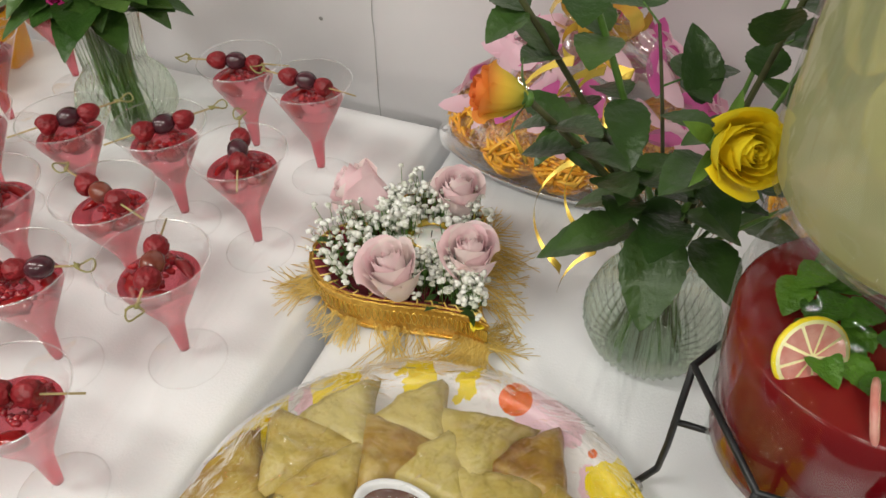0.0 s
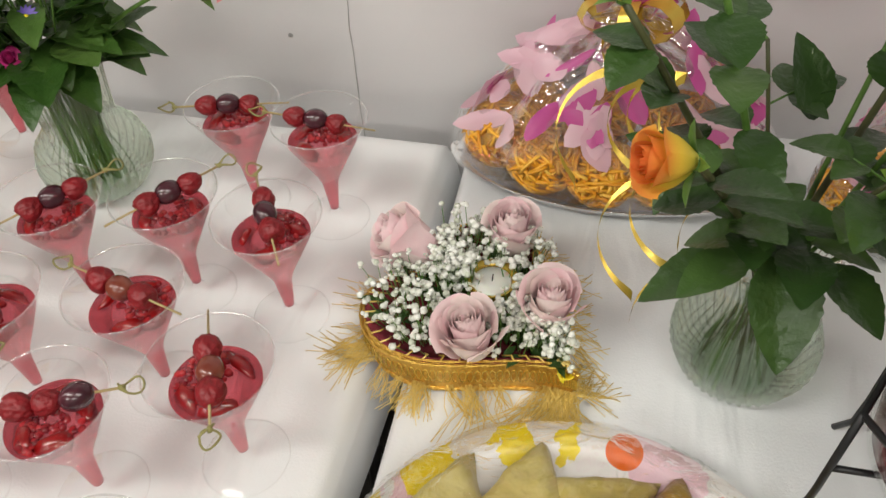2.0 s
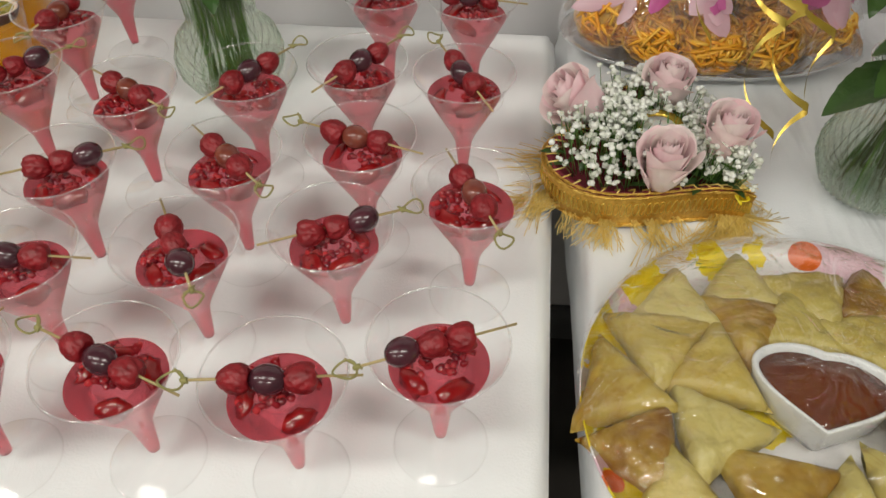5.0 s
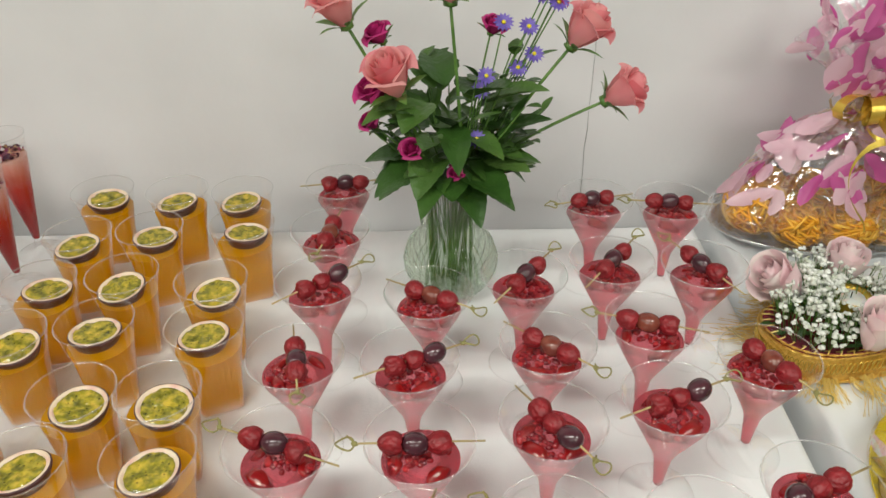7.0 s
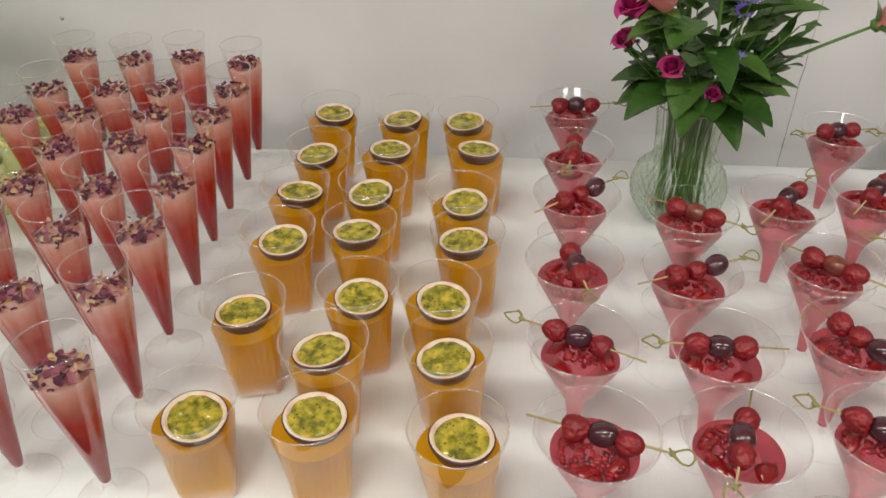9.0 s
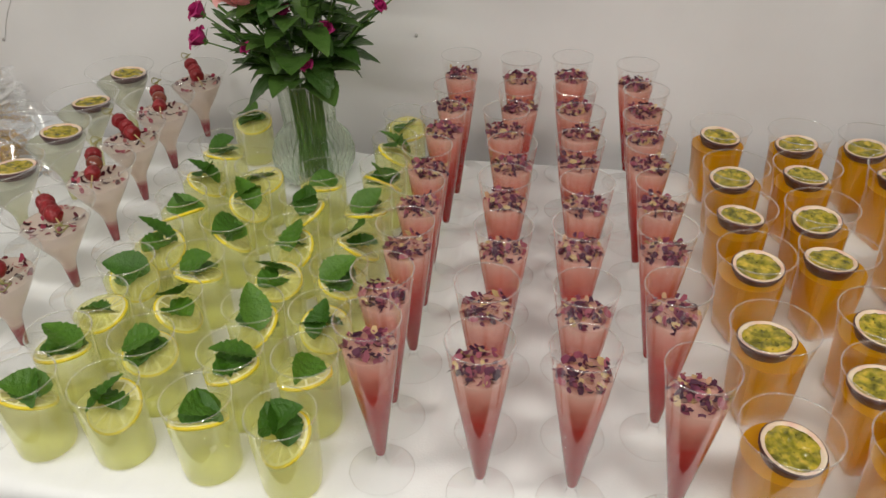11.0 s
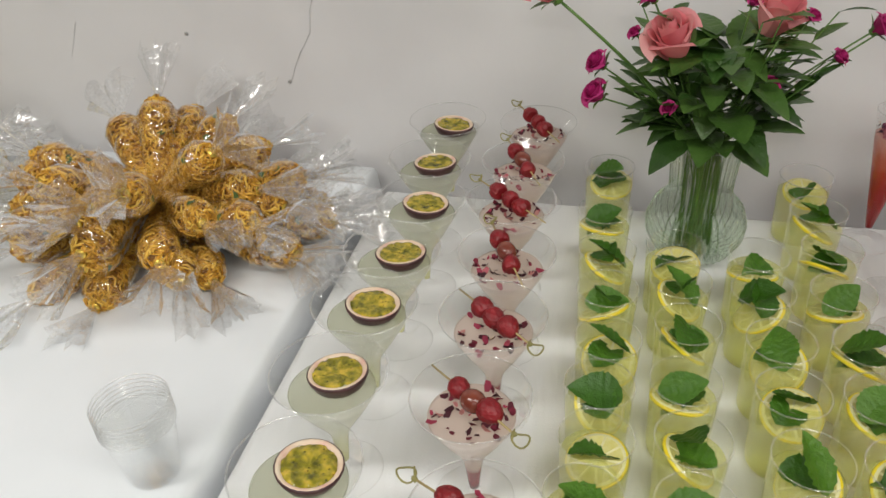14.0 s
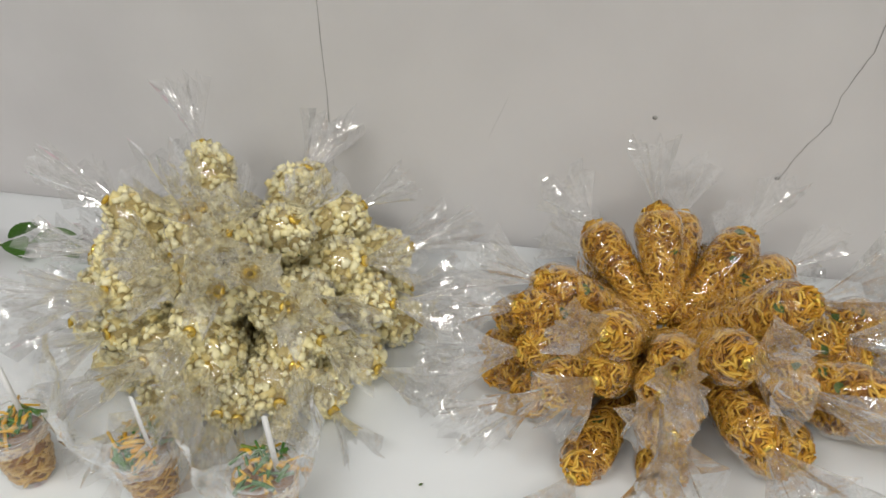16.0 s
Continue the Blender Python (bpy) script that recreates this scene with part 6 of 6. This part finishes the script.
def snack_bag(kind, seed, length, fat):
    rng = random.Random(seed)
    noodles = kind == "noodle"
    t = empty("noodle_bag" if noodles else "popcorn_bag", label="cone bag of orange fried noodles tied with gold wire" if noodles else "cone bag of pale popcorn tied with gold wire",
              category="snack bag", group="noodle bags" if noodles else "popcorn bags")
    # solid core in a shade colour, seen between the loose pieces
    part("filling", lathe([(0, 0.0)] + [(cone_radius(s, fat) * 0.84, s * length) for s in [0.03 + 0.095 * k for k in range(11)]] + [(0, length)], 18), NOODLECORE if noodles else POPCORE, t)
    bm = bmesh.new()
    for k in range(520 if noodles else 330):
        s = 1 - 0.97 * rng.random() ** 1.25
        a = rng.uniform(0, 6.283)
        r = cone_radius(s, fat) * rng.uniform(0.88, 1.0)
        c = Vector((r * math.cos(a), r * math.sin(a), s * length))
        out_ = Vector((math.cos(a), math.sin(a), 0.25 if s > 0.8 else -0.2)).normalized()
        d = out_.cross(Vector((rng.uniform(-1, 1), rng.uniform(-1, 1), rng.uniform(-1, 1)))).normalized()
        if noodles:
            h = rng.uniform(0.0060, 0.0120)
            e2 = d.cross(out_) * h * rng.uniform(-0.45, 0.45)
            tube([c - d * h - out_ * h * 0.3, c - d * h * 0.4 + e2, c + d * h * 0.4 - e2, c + d * h - out_ * h * 0.3], rng.uniform(0.0012, 0.0017), bm, 4)
        else:
            blob(bm, c, rng.uniform(0.0034, 0.0066), (1, rng.uniform(0.55, 1), rng.uniform(0.45, 0.9)), 1, 1.35, rng, Euler((rng.uniform(0, 6), rng.uniform(0, 6), 0)).to_matrix())
    if not noodles:
        specks = bmesh.new()
        for k in range(60):
            s, a = rng.uniform(0.2, 0.97), rng.uniform(0, 6.283)
            r = cone_radius(s, fat) * 1.03
            blob(specks, (r * math.cos(a), r * math.sin(a), s * length), rng.uniform(0.0006, 0.0013), (1, 1, 0.6), 1)
        tagged(part("herb_specks", specks, HERB, t, "dark green herb specks"), kind="stuff")
    tagged(part("noodle_fill" if noodles else "popcorn_fill", bm, NOODLE if noodles else POPCORN, t), kind="stuff")
    if noodles:
        for k in range(3):
            a, s = rng.uniform(0, 6.283), rng.uniform(0.4, 0.9)
            r = cone_radius(s, fat) * 0.99
            bm = bmesh.new()
            leaf_into(bm, (r * math.cos(a), r * math.sin(a), s * length), (-math.sin(a), math.cos(a), 0.5), 0.013, 0.008, up=(math.cos(a), math.sin(a), 0), steps=4)
            part("curry_leaf", bm, HERB, t)
    wrap = lathe([(cone_radius(s, fat) * (1.09 + 0.03 * (k % 2)) + 0.001, s * length) for k, s in enumerate([0.0, 0.1, 0.22, 0.34, 0.46, 0.58, 0.7, 0.8, 0.88, 0.94])] + [(0.004, length * 1.02)], 26, ribs=9, depth=0.025)
    part("cellophane", wrap, FILM, t, "glossy clear cellophane")
    part("tie", lathe([(0.0036, length * 1.015), (0.0064, length * 1.02), (0.0064, length * 1.045), (0.0036, length * 1.05)], 10), GOLDRIBBON, t, "gold wire tie")
    bm = bmesh.new()
    rows = []
    spread, fan = rng.uniform(0.026, 0.040), rng.uniform(0.055, 0.080)
    side = rng.uniform(0, 6.28)
    crease = [rng.uniform(0.55, 1.25) for _ in range(22)]
    tipz = [rng.uniform(0.8, 1.15) for _ in range(22)]
    for i in range(6):
        s = i / 5
        row = []
        for k in range(22):
            a = 2 * math.pi * k / 22 + rng.uniform(-0.05, 0.05) * s
            w = 0.0034 + spread * s ** 1.15 * (0.35 + 0.65 * abs(math.cos(a - side))) * (crease[k] if k % 2 else 0.72)
            row.append(bm.verts.new((w * math.cos(a), w * math.sin(a), length * 1.03 + fan * s * tipz[k])))
        rows.append(row)
    for p, q in zip(rows, rows[1:]):
        for k in range(22):
            bm.faces.new((p[k], p[(k + 1) % 22], q[(k + 1) % 22], q[k]))
    part("fanned_end", bm, FAN, t, "crinkled cellophane fan", smooth=False)
    return t


def pile(kind, cx, cy, length, fat, rings, seed, more=()):
    rng = random.Random(seed)
    protos = [snack_bag(kind, seed + k, length * (1, 0.92, 1.06, 0.97)[k], fat) for k in range(4)]
    n = 0
    rings = list(rings) + [(1, az, el, dist, z) for az, el, dist, z in more]
    for count, start, elev, dist, z in rings:
        for k in range(count):
            a = math.radians(start + 360 * k / count + rng.uniform(-9, 9))
            el = math.radians(elev + rng.uniform(-5, 8))
            if math.sin(a) > 0.35:
                el -= math.radians(11 if kind == "noodle" else 5)
            way = Vector((math.cos(a) * math.cos(el), math.sin(a) * math.cos(el) * (0.8 if math.sin(a) > 0 else 1), math.sin(el)))
            at = Vector((cx + dist * math.cos(a), cy + dist * 0.7 * math.sin(a), T + z))
            m = aim(at, way, rng.uniform(0, 6.28))
            if n < 4:
                protos[n].matrix_basis = m
            else:
                copy_thing(protos[n % 4], m)
            n += 1


pile("noodle", -1.735, -0.232, 0.135, 0.0240, [(15, 10, -3, 0.060, 0.030), (12, 25, 5, 0.045, 0.056), (9, 0, 10, 0.030, 0.068), (5, 198, 32, 0.016, 0.062)], 61, [(262, 22, 0.04, 0.05), (285, 30, 0.03, 0.065), (240, 30, 0.03, 0.06), (80, 25, 0.02, 0.072), (100, 45, 0.02, 0.06), (5, -2, 0.100, 0.030), (-22, 0, 0.100, 0.032), (28, 2, 0.095, 0.034), (2, 14, 0.085, 0.058), (-32, 10, 0.08, 0.056)])
pile("popcorn", -2.215, -0.250, 0.145, 0.0285, [(14, 5, -2, 0.060, 0.034), (11, 22, 8, 0.045, 0.064), (9, 40, 20, 0.028, 0.085), (5, 198, 45, 0.016, 0.080)], 81, [(265, 20, 0.05, 0.055), (284, 30, 0.04, 0.075), (246, 34, 0.035, 0.075), (272, 58, 0.02, 0.075), (300, 42, 0.03, 0.08), (278, 8, 0.055, 0.05), (290, 14, 0.05, 0.066), (282, 36, 0.03, 0.09), (276, 66, 0.012, 0.09), (294, 52, 0.03, 0.09), (284, -2, 0.075, 0.034), (296, 2, 0.065, 0.050), (302, 12, 0.05, 0.052), (304, 24, 0.045, 0.072), (301, 0, 0.065, 0.034), (312, 34, 0.03, 0.085)])


def snack_cup(x, y, rz, seed):
    rng = random.Random(seed)
    t = empty("snack_cup", x, y, T + 0.001, "clear cup of noodle mix and pepper strips in a film bag", "snack cup", "snack cups", rz)
    part("cup", lathe([(0, 0.001), (0.0225, 0.001), (0.0235, 0.004), (0.0335, 0.070)], 30), PLASTIC, t)
    part("lip", lathe(ring_profile(0.0335, 0.070, 0.0009), 30), RIMMAT, t)
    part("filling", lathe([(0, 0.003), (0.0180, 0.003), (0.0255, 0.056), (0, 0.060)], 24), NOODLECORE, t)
    bm = bmesh.new()
    for k in range(240):
        s, a = rng.random(), rng.uniform(0, 6.283)
        r = (0.0212 + 0.0088 * s) * rng.uniform(0.93, 1.0)
        c = Vector((r * math.cos(a), r * math.sin(a), 0.005 + 0.056 * s))
        d = Vector((-math.sin(a), math.cos(a), rng.uniform(-1.2, 1.2))).normalized()
        o = Vector((math.cos(a), math.sin(a), 0))
        h = rng.uniform(0.003, 0.008)
        tube([c - d * h - o * h * 0.3, c, c + d * h - o * h * 0.3], 0.0014, bm, 4)
    tagged(part("noodle_mix", bm, VEG, t), kind="stuff")
    bm = bmesh.new()
    for k in range(46):
        a, q = rng.uniform(0, 6.283), 0.024 * math.sqrt(rng.random())
        c = Vector((q * math.cos(a), q * math.sin(a), 0.062 + rng.random() * 0.014))
        d = Vector((rng.uniform(-1, 1), rng.uniform(-1, 1), rng.uniform(-0.2, 0.8))).normalized()
        h = rng.uniform(0.007, 0.014)
        tube([c - d * h, c + Vector((0, 0, 0.002)), c + d * h], rng.uniform(0.0012, 0.0024), bm, 5)
    tagged(part("pepper_mix", bm, PEPPER, t, "green and orange pepper strips"), kind="stuff")
    part("spoon_handle", box(bmesh.new(), 0.010, 0.015, -0.0012, 0.0012, 0.05, 0.135, 0.0008), WHITEPLASTIC, t, "white plastic spoon handle")
    bm = bmesh.new()
    rows = []
    for i in range(10):
        s = i / 9
        row = []
        for k in range(30):
            a = 2 * math.pi * k / 30
            r = 0.036 + 0.012 * math.sin(math.pi * s) + 0.020 * s * s
            r *= 1 + 0.20 * noise.noise(Vector((math.cos(a) * 2.5, math.sin(a) * 2.5, s * 3 + seed)))
            row.append(bm.verts.new((r * math.cos(a), r * math.sin(a), 0.058 + 0.085 * s * (1 + 0.12 * math.sin(4 * a + seed)))))
        rows.append(row)
    for p, q in zip(rows, rows[1:]):
        for k in range(30):
            bm.faces.new((p[k], p[(k + 1) % 30], q[(k + 1) % 30], q[k]))
    part("film_bag", bm, FILM, t, "loose clear film bag")
    return t


snack_cup(-2.072, -0.503, 20, 1)
snack_cup(-2.198, -0.500, -10, 2)
snack_cup(-2.336, -0.505, 60, 3)

# nested clear cups and stray crumbs
stack = empty("cup_stack", -1.543, -0.611, T + 0.001, "nested stack of clear ribbed plastic cups", "plastic cups")
for k in range(6):
    z = 0.005 * k
    part("cup", lathe([(0, z + 0.001), (0.024, z + 0.001), (0.0252, z + 0.006), (0.0325, z + 0.062), (0.034, z + 0.063), (0.034, z + 0.066)], 34), PLASTIC, stack)
    part("rim", lathe(ring_profile(0.034, z + 0.066, 0.0007), 34), RIMMAT, stack)
rng = random.Random(9)
for x, y in [(-1.905, -0.585), (-1.951, -0.437), (-1.97, -0.55), (-2.03, -0.60), (-2.09, -0.575), (-2.03, -0.535), (-2.00, -0.63), (-2.13, -0.58), (-2.16, -0.62), (-1.95, -0.48), (-2.10, -0.66), (-1.82, -0.56), (-1.99, -0.58)]:
    bm = bmesh.new()
    blob(bm, (0, 0, 0.001), rng.uniform(0.0016, 0.0034), (1.4, 0.8, 0.4), 1, 0.5, rng)
    ob = part("crumb", bm, HERB if rng.random() < 0.6 else NOODLE)
    ob.matrix_basis = pose(x, y, T + 0.002, 0, 0, rng.uniform(0, 360))
    tagged(ob, "small green herb crumb on the table", "crumb", "crumbs on the table")

# a leafy sprig and pink wrapped bundle beyond the popcorn
sprig = empty("leafy_sprig", -2.60, -0.165, T + 0.012, "green leafy sprig lying on the table", "sprig")
stalk(sprig, (-0.10, -0.02, 0.0), (0.07, 0.02, 0.01), 0.0018, STEM)
for bx, w, ln in ((0.00, (0.8, 0.25, 0.25), 0.065), (-0.04, (0.5, 0.7, 0.2), 0.05), (-0.03, (0.7, -0.6, 0.1), 0.05), (0.05, (0.8, -0.4, 0.1), 0.045)):
    leaf(sprig, (bx, 0, 0.01), w, ln, 0.034, 0.2, MINT)
bundle = empty("pink_bundle", -2.72, -0.24, T + 0.001, "pink paper bundle wrapped in clear film", "bundle")
bm = bmesh.new()
blob(bm, (0, 0, 0.035), 0.07, (1.2, 0.9, 0.5), 3, 0.08, rng)
part("paper", bm, FOILPINK, bundle)
bm = bmesh.new()
blob(bm, (0, 0, 0.042), 0.083, (1.25, 1.0, 0.5), 3, 0.10, rng)
part("film", bm, FILM, bundle)
